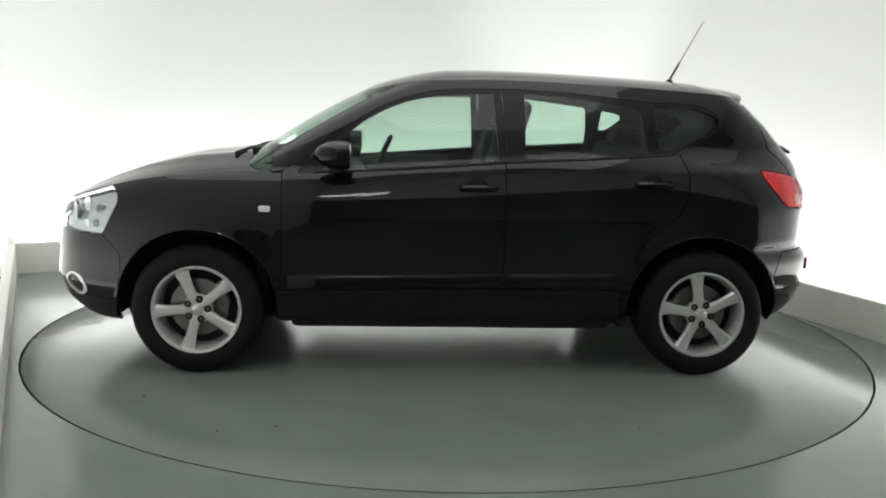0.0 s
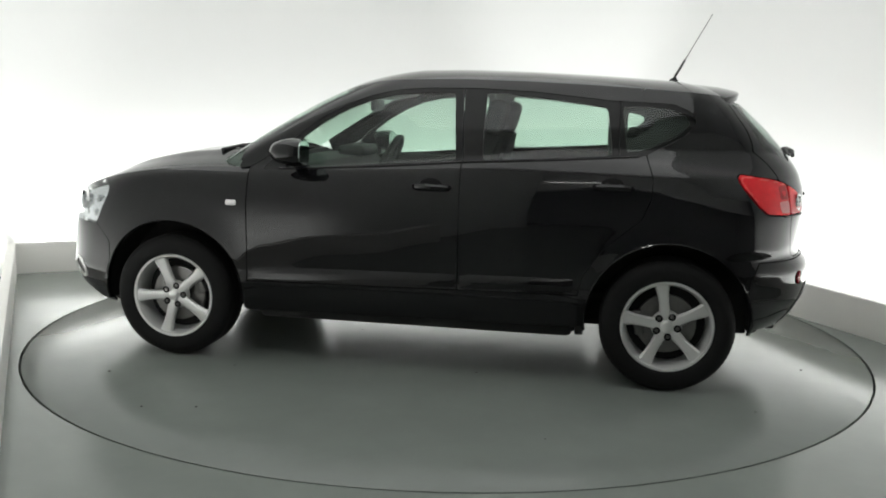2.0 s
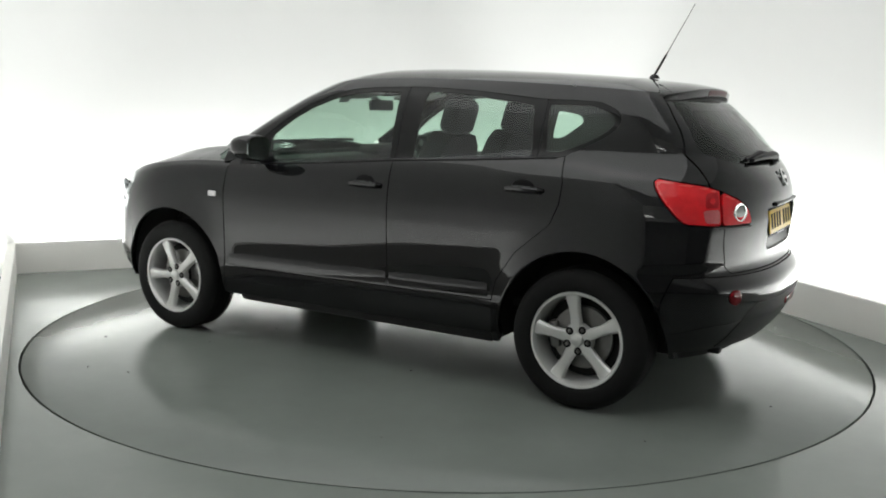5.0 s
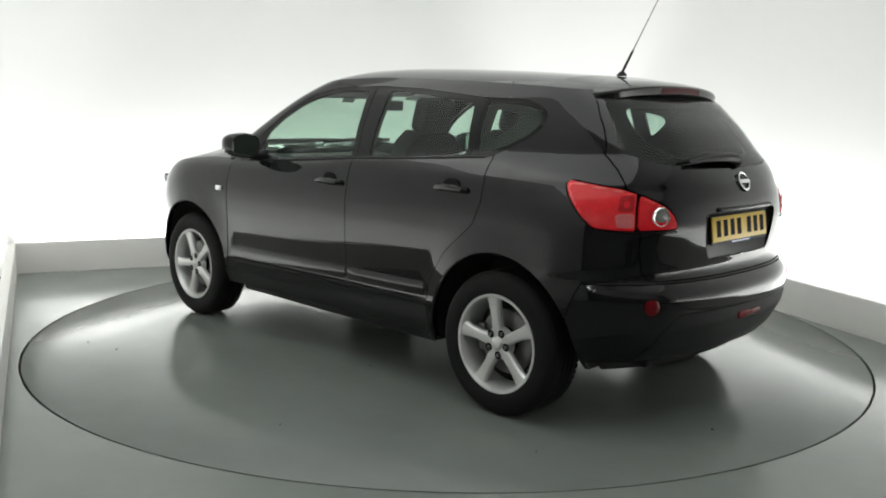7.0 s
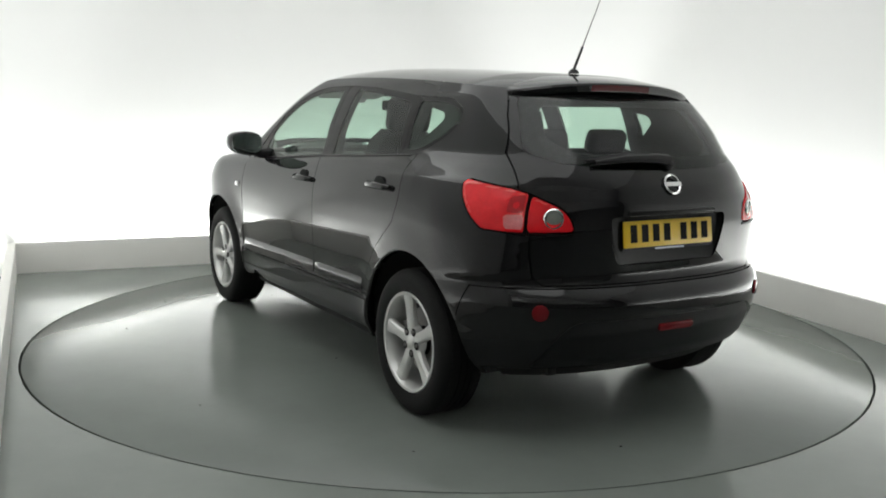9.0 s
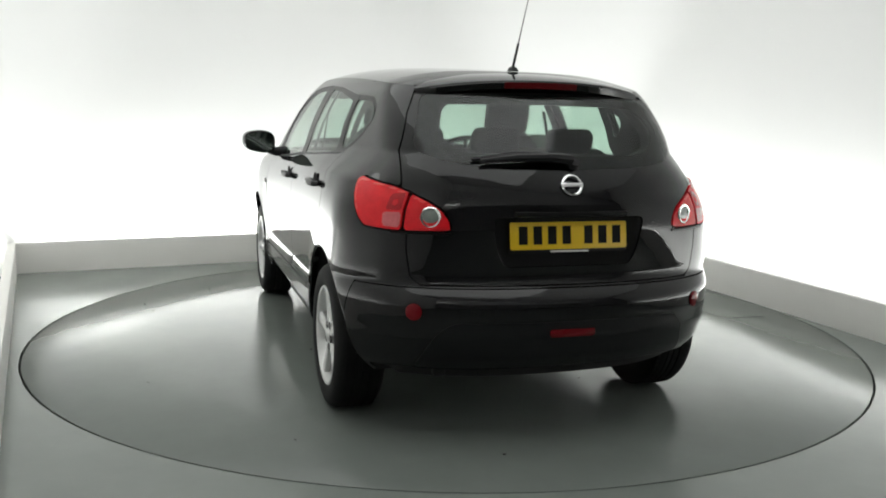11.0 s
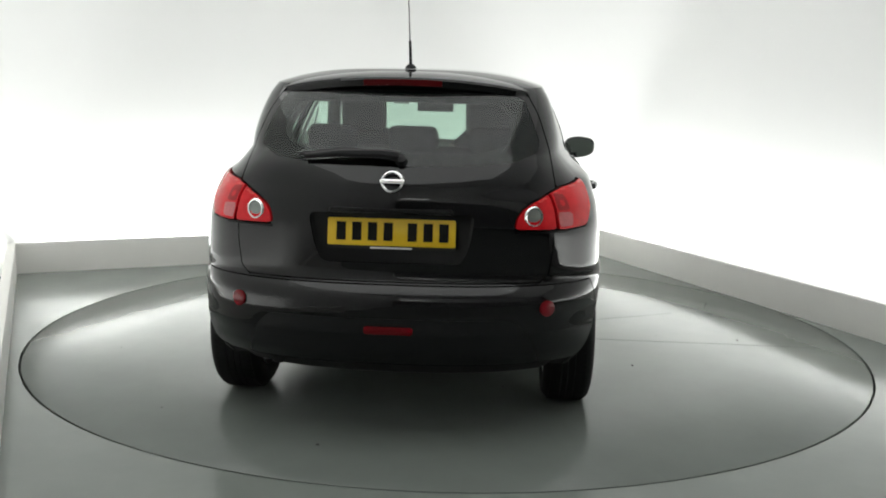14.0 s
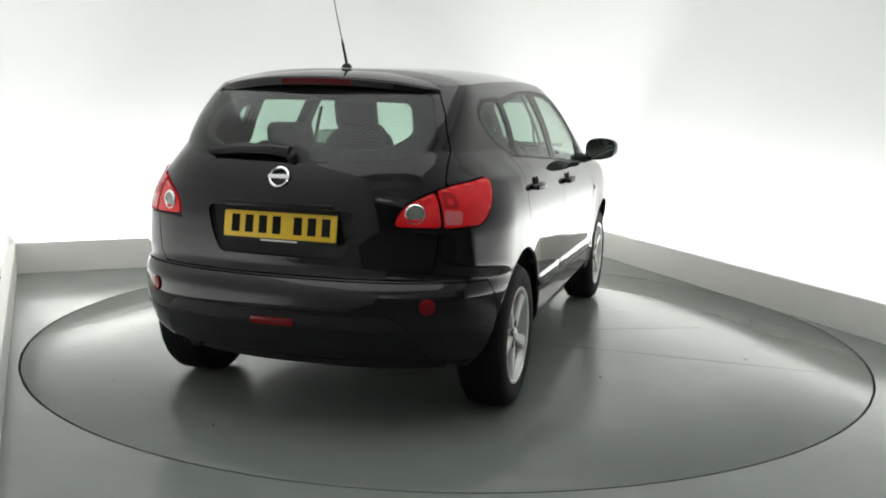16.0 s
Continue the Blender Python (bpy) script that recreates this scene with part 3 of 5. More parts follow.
def build_shell():
    rear_zone = GX < -1.35
    side_zone = (GX > -1.55) & (GX < 0.95)
    top = Z_EDGE(GX) - GZ
    lamp_pts = [(s_of_y(0.488), 0.889), (s_of_y(0.503), 0.935), (s_of_y(0.535), 0.972), (s_of_y(0.58), 0.996), (s_of_y(0.665), 1.032), (s_of_y(0.73), 1.054),
                (s_of_x(-1.635), 1.082), (s_of_x(-1.665), 1.01), (s_of_x(-1.712), 0.935), (s_of_x(-1.752), 0.893), (s_of_y(0.70), 0.884)]
    lamp = round_sdf(GS, GZ, lamp_pts, 0.02)
    split = s_of_y(0.665)
    # tailgate: rear view outline
    tg_w = np.interp(GZ, [0.66, 0.70, 0.8, 0.9, 1.05, 1.2, 1.35, 1.46], [0.60, 0.645, 0.66, 0.66, 0.665, 0.64, 0.59, 0.53])
    tg = np.minimum(np.minimum(tg_w - GY, GZ - 0.668), np.where(rear_zone, 1, -1))
    win_b = np.where(GX < -1.2, poly_sdf(GY, GZ, WIN_B), -1)
    plate_rec = round_sdf(GY, GZ, [(-0.5, 0.742), (0.285, 0.742), (0.318, 0.82), (0.338, 0.945), (-0.5, 0.950)], 0.03)
    plate_rec = np.where(rear_zone & (GX < -1.8), plate_rec, -1)
    win_f = np.where(side_zone, poly_sdf(GX, GZ, WIN_F), -1)
    win_r = np.where(side_zone, round_sdf(GX, GZ, WIN_R, 0.025), -1)
    win_q = np.where(side_zone, round_sdf(GX, GZ, WIN_Q, 0.02), -1)
    dlo = np.where(side_zone, round_sdf(GX, GZ, DLO, 0.03), -1)
    # windscreen: everything at the front between the pillars
    q = GY / W_Z(GZ, GX)
    ws = np.minimum(np.minimum(0.93 - q, (GZ - 1.06) * 2), np.where(GX > 0.1, 1, -1)) * 0.6
    ws = np.minimum(ws, (Z_EDGE(GX) - 0.012 - GZ))
    # door edges
    dr_edge = np.interp(GZ, [0.40, 0.55, 0.70, 0.85, 0.95, 1.05, 1.16, 1.2], [-0.86, -0.89, -0.99, -1.165, -1.205, -1.21, -1.175, -1.15])
    sill = GZ - SILL_TOP(GX)
    ar = arch(GX, GZ)
    bump_edge = np.interp(GZ, [0.2, 0.40, 0.55, 0.66], [-1.66, -1.68, -1.70, -1.74])
    bumper = np.minimum(np.minimum(0.658 - GZ, bump_edge - GX), GZ - 0.305)
    gap = GAP

    body = {}
    body["bumper"] = both("rear_bumper", G, np.minimum(bumper - gap, ar), M_PAINT, car, "black painted rear bumper", joined=True)[0]
    tgp = both("tailgate", G, np.minimum.reduce([tg - gap, -win_b - 0.001, -plate_rec, -lamp - 0.006, top - 0.035]), M_PAINT, car, joined=True)[0]
    body["tailgate"] = tgp
    both("rear_window", G, win_b, M_REARGLASS, tgp, "tinted rear window glass", hem=0.004, joined=True)
    # tail lamps: body part and tailgate part
    for sgn, nm, reg in ((1, "tail_lamp", GS - split), (-1, "tailgate_lamp", split - GS)):
        pts = np.minimum(lamp, reg - 0.006) - 0.0015
        body[nm] = both(nm, G, pts, M_RED, car, "glossy red tail lamp lens", hem=0.02, offset=0.004)
    # cells that show through the lens beside the split
    way = GS - split
    cells = (("indicator_lens", M_PINK, "paler indicator lens", round_sdf(way, GZ, [(0.012, 0.896), (0.088, 0.898), (0.094, 0.952), (0.012, 0.955)], 0.008)),
             ("lamp_cell", M_REDDEEP, "darker red lamp cell", round_sdf(way, GZ, [(0.014, 0.962), (0.082, 0.962), (0.078, 1.022), (0.016, 1.030)], 0.010)),
             ("lamp_bulb", M_RED, "round bulb seen through the lens", 0.014 - np.hypot(way - 0.047, GZ - 0.990)))
    for nm, mat, text, region in cells:
        for ob, lens in zip(both(nm, G, np.minimum(region, lamp - 0.008), mat, car, text, hem=0.004, offset=0.0055 if nm != "lamp_bulb" else 0.007), body["tail_lamp"]):
            ob.parent = lens
    # Rib along the lens's top edge; its highlight is painted as paler red.
    rib = np.minimum.reduce([lamp - 0.004, 0.013 - lamp, GZ - 0.95])
    for reg, lens_pair in ((way - 0.008, body["tail_lamp"]), (-way - 0.008, body["tailgate_lamp"])):
        for ob, lens in zip(both("lens_edge_highlight", G, np.minimum(rib, reg), M_REDHIGHLIGHT, car, "rib along the lens edge, its highlight painted in paler red", hem=0.003, offset=0.0055), lens_pair):
            ob.parent = lens
    both("tailgate_header", G, np.minimum.reduce([GZ - 1.418, Z_EDGE(GX) + 0.012 - GZ, 0.57 - GY, np.where(rear_zone, 1, -1)]), M_GLOSSTRIM, tgp, hem=0.0, offset=-0.009, joined=True)
    # quarter panel with the rear pillar
    quarter = np.minimum.reduce([dr_edge - GX - gap, -tg - gap, -bumper - gap, -lamp - 0.006, ar, top, -dlo - 0.001, GZ - 0.24, np.where(GX < -0.8, 1, -1)])
    both("rear_quarter_panel", G, quarter, M_PAINT, car, whole=True)
    # doors
    fd = np.minimum.reduce([DOOR_F - GX - gap, GX - DOOR_M - gap, sill - 0.003, -dlo - 0.001, np.where(GZ < 1.2, BELT(GX) + 0.2 - GZ, -1), ar - 0.03])
    fd = np.minimum(fd, np.interp(GX, [0.0, 0.6, 0.75, 0.885, 1.0], [1.2, 1.2, 1.115, 1.035, 1.02]) - GZ)
    rd = np.minimum.reduce([DOOR_M - GX - gap, GX - dr_edge - gap, sill - 0.003, -dlo - 0.001, ar - 0.02, 1.25 - GZ])
    doors_f = both("front_door", G, fd, M_PAINT, car, whole=True)
    doors_r = both("rear_door", G, rd, M_PAINT, car, whole=True)
    # black band with the panes in it
    band = np.minimum.reduce([dlo, -win_f - 0.001, -win_r - 0.001, -win_q - 0.001])
    c1, c2 = np.interp(GZ, [1.1, 1.5], [-0.262, -0.235]), -1.04
    for reg in (GX - c1, np.minimum(c1 - GX, GX - c2), c2 - GX):
        both("window_surround", G, np.minimum(band, reg - 0.002), M_GLOSSTRIM, car, "gloss black window surround", offset=-0.003)
    for nm, w in (("front_side_window", win_f), ("rear_side_window", win_r), ("quarter_window", win_q)):
        both(nm, G, w, M_GLASS, car, "tinted side window glass", hem=0.004, offset=-0.005)
    # pillars and roof rail
    rail = np.minimum.reduce([top, -dlo - 0.001, -quarter - 0.0005, -fd - 0.002, -rd - 0.002, -tg - 0.001, GZ - 1.0, -ws - 0.002, np.where(GX < 0.95, 1, -1)])
    rail = np.minimum(rail, GZ - np.interp(GX, [-0.3, 0.6, 0.75, 0.885, 1.0], [1.2, 1.2, 1.118, 1.038, 1.02]))
    both("pillar", G, rail, M_PAINT, car)
    both("windscreen", G, ws, M_GLASS, car, "clear laminated windscreen", hem=0.005, joined=True)
    # sills
    sl = np.minimum.reduce([-sill - 0.002, ar, GZ - np.interp(GX, [-1, 1], [0.285, 0.262]), np.where(abs(GX) < 1.2, 1, -1)])
    both("sill", G, sl, M_PAINT, car, "black sill below the doors", hem=0.05)
    # roof from the same outline
    k = np.argmax(top < 0, axis=0)
    cols = np.arange(G.shape[1])
    t = top[k - 1, cols] / (top[k - 1, cols] - top[k, cols])
    O = G[k - 1, cols] + t[:, None] * (G[k, cols] - G[k - 1, cols])
    r = np.linspace(0, 1, 26)
    xf, xr = O[-1, 0], O[0, 0]
    crown = 0.066 * np.clip((xf - O[:, 0]) / 0.45, 0, 1) ** 0.6 * np.clip((O[:, 0] - xr) / 0.30, 0, 1) ** 0.6
    Rf = np.stack([np.broadcast_to(O[:, 0], (26, len(O))), r[:, None] * O[:, 1], O[:, 2] + crown * (1 - r[:, None] ** 3.4)], 2)
    both("roof", Rf, np.ones(Rf.shape[:2]), M_PAINT, car, hem=0.0, joined=True)
    return body, doors_f, doors_r


BODY, DOORS_F, DOORS_R = build_shell()

# ---- nose: wings, bumper, bonnet, lamps ----
XN = curve([(0.16, 1.98), (0.24, 2.09), (0.32, 2.165), (0.44, 2.215), (0.52, 2.205), (0.6, 2.195), (0.75, 2.17), (0.85, 2.13), (0.95, 2.06), (1.1, 1.9)], 0.03)
SHOULDER = curve([(0.7, 1.045), (0.885, 1.035), (1.14, 1.030), (1.43, 1.012), (1.62, 0.995), (1.78, 0.972), (1.92, 0.936), (2.05, 0.888), (2.2, 0.83)], 0.08)
LN, NN = 0.84, 2.6


def nose_grid():
    q, d = corner(70, NN)
    side = np.linspace(0, 1, 34)[1:]
    rows = []
    for k in np.linspace(0, 1, 56):
        x0 = XN(0.16 + k * 0.84)
        xs = np.concatenate([(XN(np.full(70, 0.5)) - d * LN), XN(0.5) - LN - side * (XN(0.5) - LN - 0.86)])
        ys = np.concatenate([q, np.ones(33)])
        top = SHOULDER(xs)
        z = 0.16 + k * (top - 0.16)
        xx = xs + (XN(z) - XN(0.5)) * np.clip((xs - 1.2) / 0.7, 0, 1)
        # the wings swell over the wheels
        w = W_Z(z, xs) + 0.008 * np.exp(-((xs - AXLE) / 0.35) ** 2) * np.clip((0.95 - z) / 0.2, 0, 1)
        w = w - 0.012 * np.clip((z - (top - 0.05)) / 0.05, 0, 1) ** 2
        rows.append(np.stack([xx, ys * w, z], 1))
    return np.array(rows)


NG = nose_grid()
NX, NY, NZ = NG[..., 0], NG[..., 1], NG[..., 2]
HEAD = [(1.80, 0.690), (1.745, 0.80), (1.705, 0.872), (1.735, 0.935), (1.86, 0.950), (2.2, 0.90), (2.25, 0.70)]


def side_y(x, z):
    """The half-width of the painted skin at the wheels."""
    w = float(W_Z(z, x))
    if x > 0:
        w += 0.008 * math.exp(-((x - AXLE) / 0.35) ** 2)
        d, n, ln = float(XN(0.5)) - x, NN, LN
    else:
        d, n, ln = x - float(X_R(z)), float(N_CURVE(z)), float(L_R(z))
    if d >= ln:
        return w
    return w * math.sin(math.acos((1 - max(0.0, d) / ln) ** (n / 2))) ** (2 / n)


def build_nose():
    ar = arch(NX, NZ)
    side = np.where(NX > 0.88, 1, -1)
    head = np.minimum(round_sdf(NX, NZ, HEAD, 0.03), NY - 0.42)
    edge = np.interp(NZ, [0.2, 0.45, 0.6, 0.70, 0.9], [1.69, 1.70, 1.70, 1.80, 1.82])
    bump = np.minimum.reduce([NX - edge, 0.695 - NZ, NZ - 0.235])
    bump = np.maximum(bump, np.minimum(NX - 1.9, 0.80 - NZ) - 1.0 * (NY > 0.44))
    grille = np.minimum(round_sdf(NY, NZ, [(-0.6, 0.60), (0.36, 0.60), (0.42, 0.74), (-0.6, 0.76)], 0.03), NX - 1.8)
    intake = np.minimum(round_sdf(NY, NZ, [(-0.8, 0.10), (0.46, 0.10), (0.42, 0.42), (-0.8, 0.44)], 0.03), NX - 1.7)
    fog = 0.050 - np.hypot(NY - 0.70, NZ - 0.42) + np.where(NX > 1.6, 0, -1)
    painted = np.minimum.reduce([bump, -grille, -intake, -fog, ar, -head - 0.002, NZ - 0.36]) - 0.001
    skirt = np.minimum.reduce([bump, -intake, ar, 0.358 - NZ]) - 0.001
    both("front_bumper", NG, painted, M_PAINT, car, "black painted front bumper", joined=True)
    both("bumper_skirt", NG, skirt, M_TRIM, car, "matt black lower bumper skirt")
    both("grille", NG, grille, M_TRIM, car, "black plastic grille", offset=-0.02, joined=True)
    both("intake", NG, intake, M_LINER, car, offset=-0.02, joined=True)
    both("fog_lamp", NG, fog, M_GLOSSTRIM, car, "round front fog lamp", offset=-0.006)
    ring = 0.007 - abs(np.hypot(NY - 0.70, NZ - 0.42) - 0.052) + np.where(NX > 1.6, 0, -1)
    both("fog_lamp_ring", NG, ring, M_ALLOY, car, "silver ring round the fog lamp", offset=0.004, hem=0.01)
    wing = np.minimum.reduce([NX - DOOR_F - GAP, -bump - GAP, -head - 0.002, ar, NZ - 0.28]) + 0.0
    both("front_wing", NG, wing, M_PAINT, car, "black front wing", whole=True)
    both("headlamp_bowl", NG, head - 0.004, M_LAMPIN, car, offset=-0.03, hem=0.0)
    both("headlamp", NG, head - 0.001, M_CLEAR, car, "clear headlamp lens over bright reflectors", hem=0.03)
    for s in (1, -1):
        bm = lathe_bm([(0.002, 0.0), (0.03, 0.006), (0.052, 0.022), (0.056, 0.026)], 24, Matrix.Translation((1.955, 0.63 * s, 0.80)) @ pose(0, 0, 0, 0, 0, -90 + 24 * s))
        part("headlamp_projector", bm, M_CHROME, car)
        bm = lathe_bm([(0.002, 0.004), (0.02, 0.006), (0.036, 0.018), (0.040, 0.022)], 20, Matrix.Translation((1.865, 0.735 * s, 0.845)) @ pose(0, 0, 0, 0, 0, -90 + 40 * s))
        part("headlamp_ring", bm, M_CHROME, car)
        bm = lathe_bm([(0.002, 0.004), (0.014, 0.006), (0.024, 0.014)], 16, Matrix.Translation((1.875, 0.745 * s, 0.745)) @ pose(0, 0, 0, 0, 0, -90 + 40 * s))
        part("headlamp_indicator", bm, M_CHROME, car)
    # bonnet over the shoulder line
    O = NG[-1]
    rr = np.linspace(0, 1, 30)
    n = len(O)
    x_tip = O[0, 0]
    crown = 0.095 * np.clip((x_tip - O[:, 0]) / 0.75, 0, 1) ** 0.65
    prof = (1 - rr[:, None] ** 2.6)
    ridge = 0.010 * np.exp(-((rr[:, None] - 0.62) / 0.10) ** 2) * np.clip((x_tip - O[:, 0]) / 0.5, 0, 1)
    B = np.stack([np.broadcast_to(O[:, 0], (30, n)) + 0.20 * (1 - rr[:, None] ** 2) * np.clip((1.05 - O[:, 0]) / 0.19, 0, 1), rr[:, None] * O[:, 1], O[:, 2] + crown * prof + ridge], 2)
    bx, by = B[..., 0], B[..., 1]
    full = np.broadcast_to(O[:, 1], by.shape)
    seam = full - by
    both("bonnet", B, np.minimum(np.minimum(seam - np.where(bx > 0.6, 0.035, 0), 1.0), bx - 0.9), M_PAINT, car, "black bonnet", joined=True)
    both("wing_top", B, np.minimum(np.minimum(0.032 - seam, 1.0), bx - 0.87), M_PAINT, car, hem=0.004)
    # cowl under the windscreen
    bm = box_bm((0.22, 1.40, 0.03), (1.03, 0, 1.045), 0.01, pose(0, 0, 0, 0, 12, 0))
    part("cowl", bm, M_TRIM, car, "black plastic scuttle under the windscreen")
    for s, y in ((1, 0.50), (1, -0.12)):
        bm = tube_bm([(1.16, y + 0.05, 1.105), (1.11, y - 0.1, 1.128), (1.07, y - 0.42, 1.135)], [0.012, 0.010, 0.006], 6)
        box_bm((0.02, 0.5, 0.02), (1.075, y - 0.25, 1.125), 0.004, bm=bm)
        part("front_wiper", bm, M_TRIM, car, "black windscreen wiper")


build_nose()


# ---- inner shell, wheel wells, underside ----
def build_inner():
    # Inner shell, added to keep light from leaking through the panel gaps.
    I = wall_grid(44, 30, 60, 12, inset=0.035, z_lo=0.25, z_hi=1.10)
    x, y, z = I[..., 0], I[..., 1], I[..., 2]
    for nm, F in (("inner_liner", np.minimum.reduce([arch(x, z, 0.425), BELT(x) - 0.03 - z, np.where(x < 1.1, 1, -1)])),):
        both(nm, I, F, M_LINER, car, "black inner shell, added to block light through the panel gaps", hem=0.0)
    # wheel wells
    for sx in (1, -1):
        for s in (1, -1):
            bm = bmesh.new()
            n = 28
            r = ARCH + 0.004
            a = [math.radians(-8 + 196 * k / n) for k in range(n + 1)]
            ro = [bm.verts.new((sx * AXLE + r * math.cos(t), s * (side_y(sx * AXLE + r * math.cos(t), ARCH_Z + r * math.sin(t)) - 0.012), ARCH_Z + r * math.sin(t))) for t in a]
            ri = [bm.verts.new((sx * AXLE + r * math.cos(t), s * 0.56, ARCH_Z + r * math.sin(t))) for t in a]
            for k in range(n):
                bm.faces.new((ro[k], ro[k + 1], ri[k + 1], ri[k]))
            bm.faces.new(ri)
            part("wheel_well", bm, M_LINER, car, "black wheel arch lining")
            # lip around the opening
            bm = bmesh.new()
            prof = [(0.004, 0.0), (-0.010, 0.003), (-0.016, -0.004), (-0.016, -0.03)]
            rings = []
            for t in [math.radians(-8 + 196 * k / 40) for k in range(41)]:
                ct, st = math.cos(t), math.sin(t)
                ring = []
                for dr, dy in prof:
                    px, pz = sx * AXLE + (ARCH + dr + 0.004) * ct, ARCH_Z + (ARCH + dr + 0.004) * st
                    wy = side_y(px, pz) - 0.003
                    ring.append(bm.verts.new((px, s * (wy + dy), pz)))
                rings.append(ring)
            for u, v in zip(rings, rings[1:]):
                for k in range(3):
                    bm.faces.new((u[k], u[k + 1], v[k + 1], v[k]))
            part("arch_lip", bm, M_PAINT, car, "rolled wheel arch lip")
    bm = box_bm((1.70, 1.60, 0.10), (0, 0, 0.265), 0.03)
    box_bm((0.40, 0.9, 0.10), (1.72, 0, 0.27), 0.02, bm=bm)
    box_bm((0.30, 1.0, 0.06), (-1.66, 0, 0.37), 0.02, bm=bm)
    box_bm((0.9, 1.1, 0.12), (1.3, 0, 0.27), 0.02, bm=bm)
    box_bm((0.9, 1.1, 0.12), (-1.3, 0, 0.29), 0.02, bm=bm)
    part("underbody", bm, M_LINER, car, "black underbody pan")
    bm = tube_bm([(0.9, 0.1, 0.24), (0.2, 0.12, 0.22), (-0.9, 0.1, 0.23), (-1.3, 0.35, 0.30), (-1.60, 0.38, 0.32)], 0.03, 10)
    part("exhaust_pipe", bm, M_STEEL, car, "dull steel exhaust pipe")
    bm = tube_bm([(-1.62, 0.2, 0.34), (-1.66, -0.3, 0.34)], 0.07, 12)
    part("exhaust_box", bm, M_STEEL, car)
    for sx in (1, -1):
        bm = tube_bm([(sx * AXLE, 0.7, 0.31), (sx * AXLE, -0.7, 0.31)], 0.045, 10)
        box_bm((0.16, 1.0, 0.06), (sx * (AXLE - 0.14), 0, 0.26), 0.02, bm=bm)
        part("axle_beam", bm, M_LINER, car)
    bm = box_bm((0.05, 0.02, 0.03), (-0.62, 0.70, 0.268), 0.004)
    part("jacking_point", bm, M_LINER, car)


build_inner()


# ---- wheels ----


def build_wheel(side, at, spin):
    root = new("wheel")
    root.parent = car
    root.location = at
    tagged(root, "black tyre on a five-spoke silver alloy wheel")
    # outer face looks along +y; profile in (radius, y)
    T = [(0.226, 0.0), (0.233, 0.006), (0.249, 0.012), (0.287, 0.014), (0.310, 0.006), (0.323, -0.006), (0.331, -0.020), (TYRE_R, -0.040)]
    for k, y in enumerate((-0.068, -0.072, -0.100, -0.104, -0.128, -0.132)):
        T.append((TYRE_R if k % 2 == 0 else TYRE_R - 0.007, y))
        if k % 2 == 0:
            T.append((TYRE_R - 0.007, y - 0.002))
        else:
            T.append((TYRE_R, y - 0.002))
    T += [(TYRE_R, -0.165), (0.322, -0.19), (0.300, -0.208), (0.25, -0.212), (0.222, -0.20)]
    part("tyre", lathe_bm(T, 72), M_RUBBER, root, "black rubber tyre with grooved tread")
    # shoulder blocks of the tread
    bm = bmesh.new()
    for k in range(72):
        ang = 2 * math.pi * k / 72
        m = Matrix.Rotation(-ang, 4, "Y")
        for yy in (-0.040, -0.166):
            box_bm((0.012, 0.030, 0.019), (0, 0, 0), bm=bm, turn=m @ Matrix.Translation((TYRE_R - 0.0065, yy, 0)))
    tagged(part("tread", bm, M_RUBBER, root), kind="stuff")
    rim = part("rim", lathe_bm([(0.229, -0.20), (0.226, -0.012), (0.230, 0.003), (0.2275, 0.007), (0.216, 0.005), (0.208, -0.010), (0.200, -0.05), (0.196, -0.12), (0.20, -0.20)], 64), M_ALLOY, root, "silver alloy rim")
    # five tapered spokes
    for k in range(5):
        bm = bmesh.new()
        sec = []
        for r, w, y0, th in ((0.030, 0.034, -0.014, 0.03), (0.075, 0.027, -0.010, 0.03), (0.12, 0.0245, -0.009, 0.03), (0.165, 0.029, -0.007, 0.028), (0.203, 0.037, -0.005, 0.022), (0.214, 0.042, -0.003, 0.018)):
            sec.append([bm.verts.new(p) for p in ((-w, y0 - th, r), (-w, y0 - 0.010, r), (-w * 0.72, y0, r), (0, y0 + 0.0025, r), (w * 0.72, y0, r), (w, y0 - 0.010, r), (w, y0 - th, r))])
        for a, b in zip(sec, sec[1:]):
            for j in range(6):
                bm.faces.new((a[j], a[j + 1], b[j + 1], b[j]))
        bm.faces.new(sec[0])
        bm.faces.new(sec[-1])
        bm.transform(Matrix.Rotation(radians(72 * k), 4, "Y"))
        part("spoke", bm, M_ALLOY, root)
    part("hub", lathe_bm([(0.0005, -0.006), (0.028, -0.006), (0.031, -0.009), (0.032, -0.014), (0.060, -0.014), (0.072, -0.018), (0.078, -0.045), (0.06, -0.06)], 40), M_ALLOY, root)
    part("centre_cap", lathe_bm([(0.0005, 0.0), (0.022, -0.001), (0.027, -0.004), (0.0275, -0.010)], 28), M_ALLOY, root, "round silver centre cap")
    for k in range(5):
        a = radians(72 * k + 36)
        m = Matrix.Translation((0.054 * math.sin(a), 0, 0.054 * math.cos(a)))
        # Black disc proud of the hub, painted for the shade of a bolt hole.
        part("bolt_recess_shade", lathe_bm([(0.0005, -0.0115), (0.0175, -0.0115), (0.0190, -0.0095)], 16, m), M_INKSHADE, root)
        part("wheel_nut", lathe_bm([(0.0005, -0.005), (0.008, -0.005), (0.0105, -0.0115)], 6, m), M_STEEL, root)
    part("brake_disc", lathe_bm([(0.07, -0.075), (0.148, -0.075), (0.150, -0.078), (0.150, -0.095), (0.07, -0.095)], 48), M_STEEL, root, "grey steel brake disc")
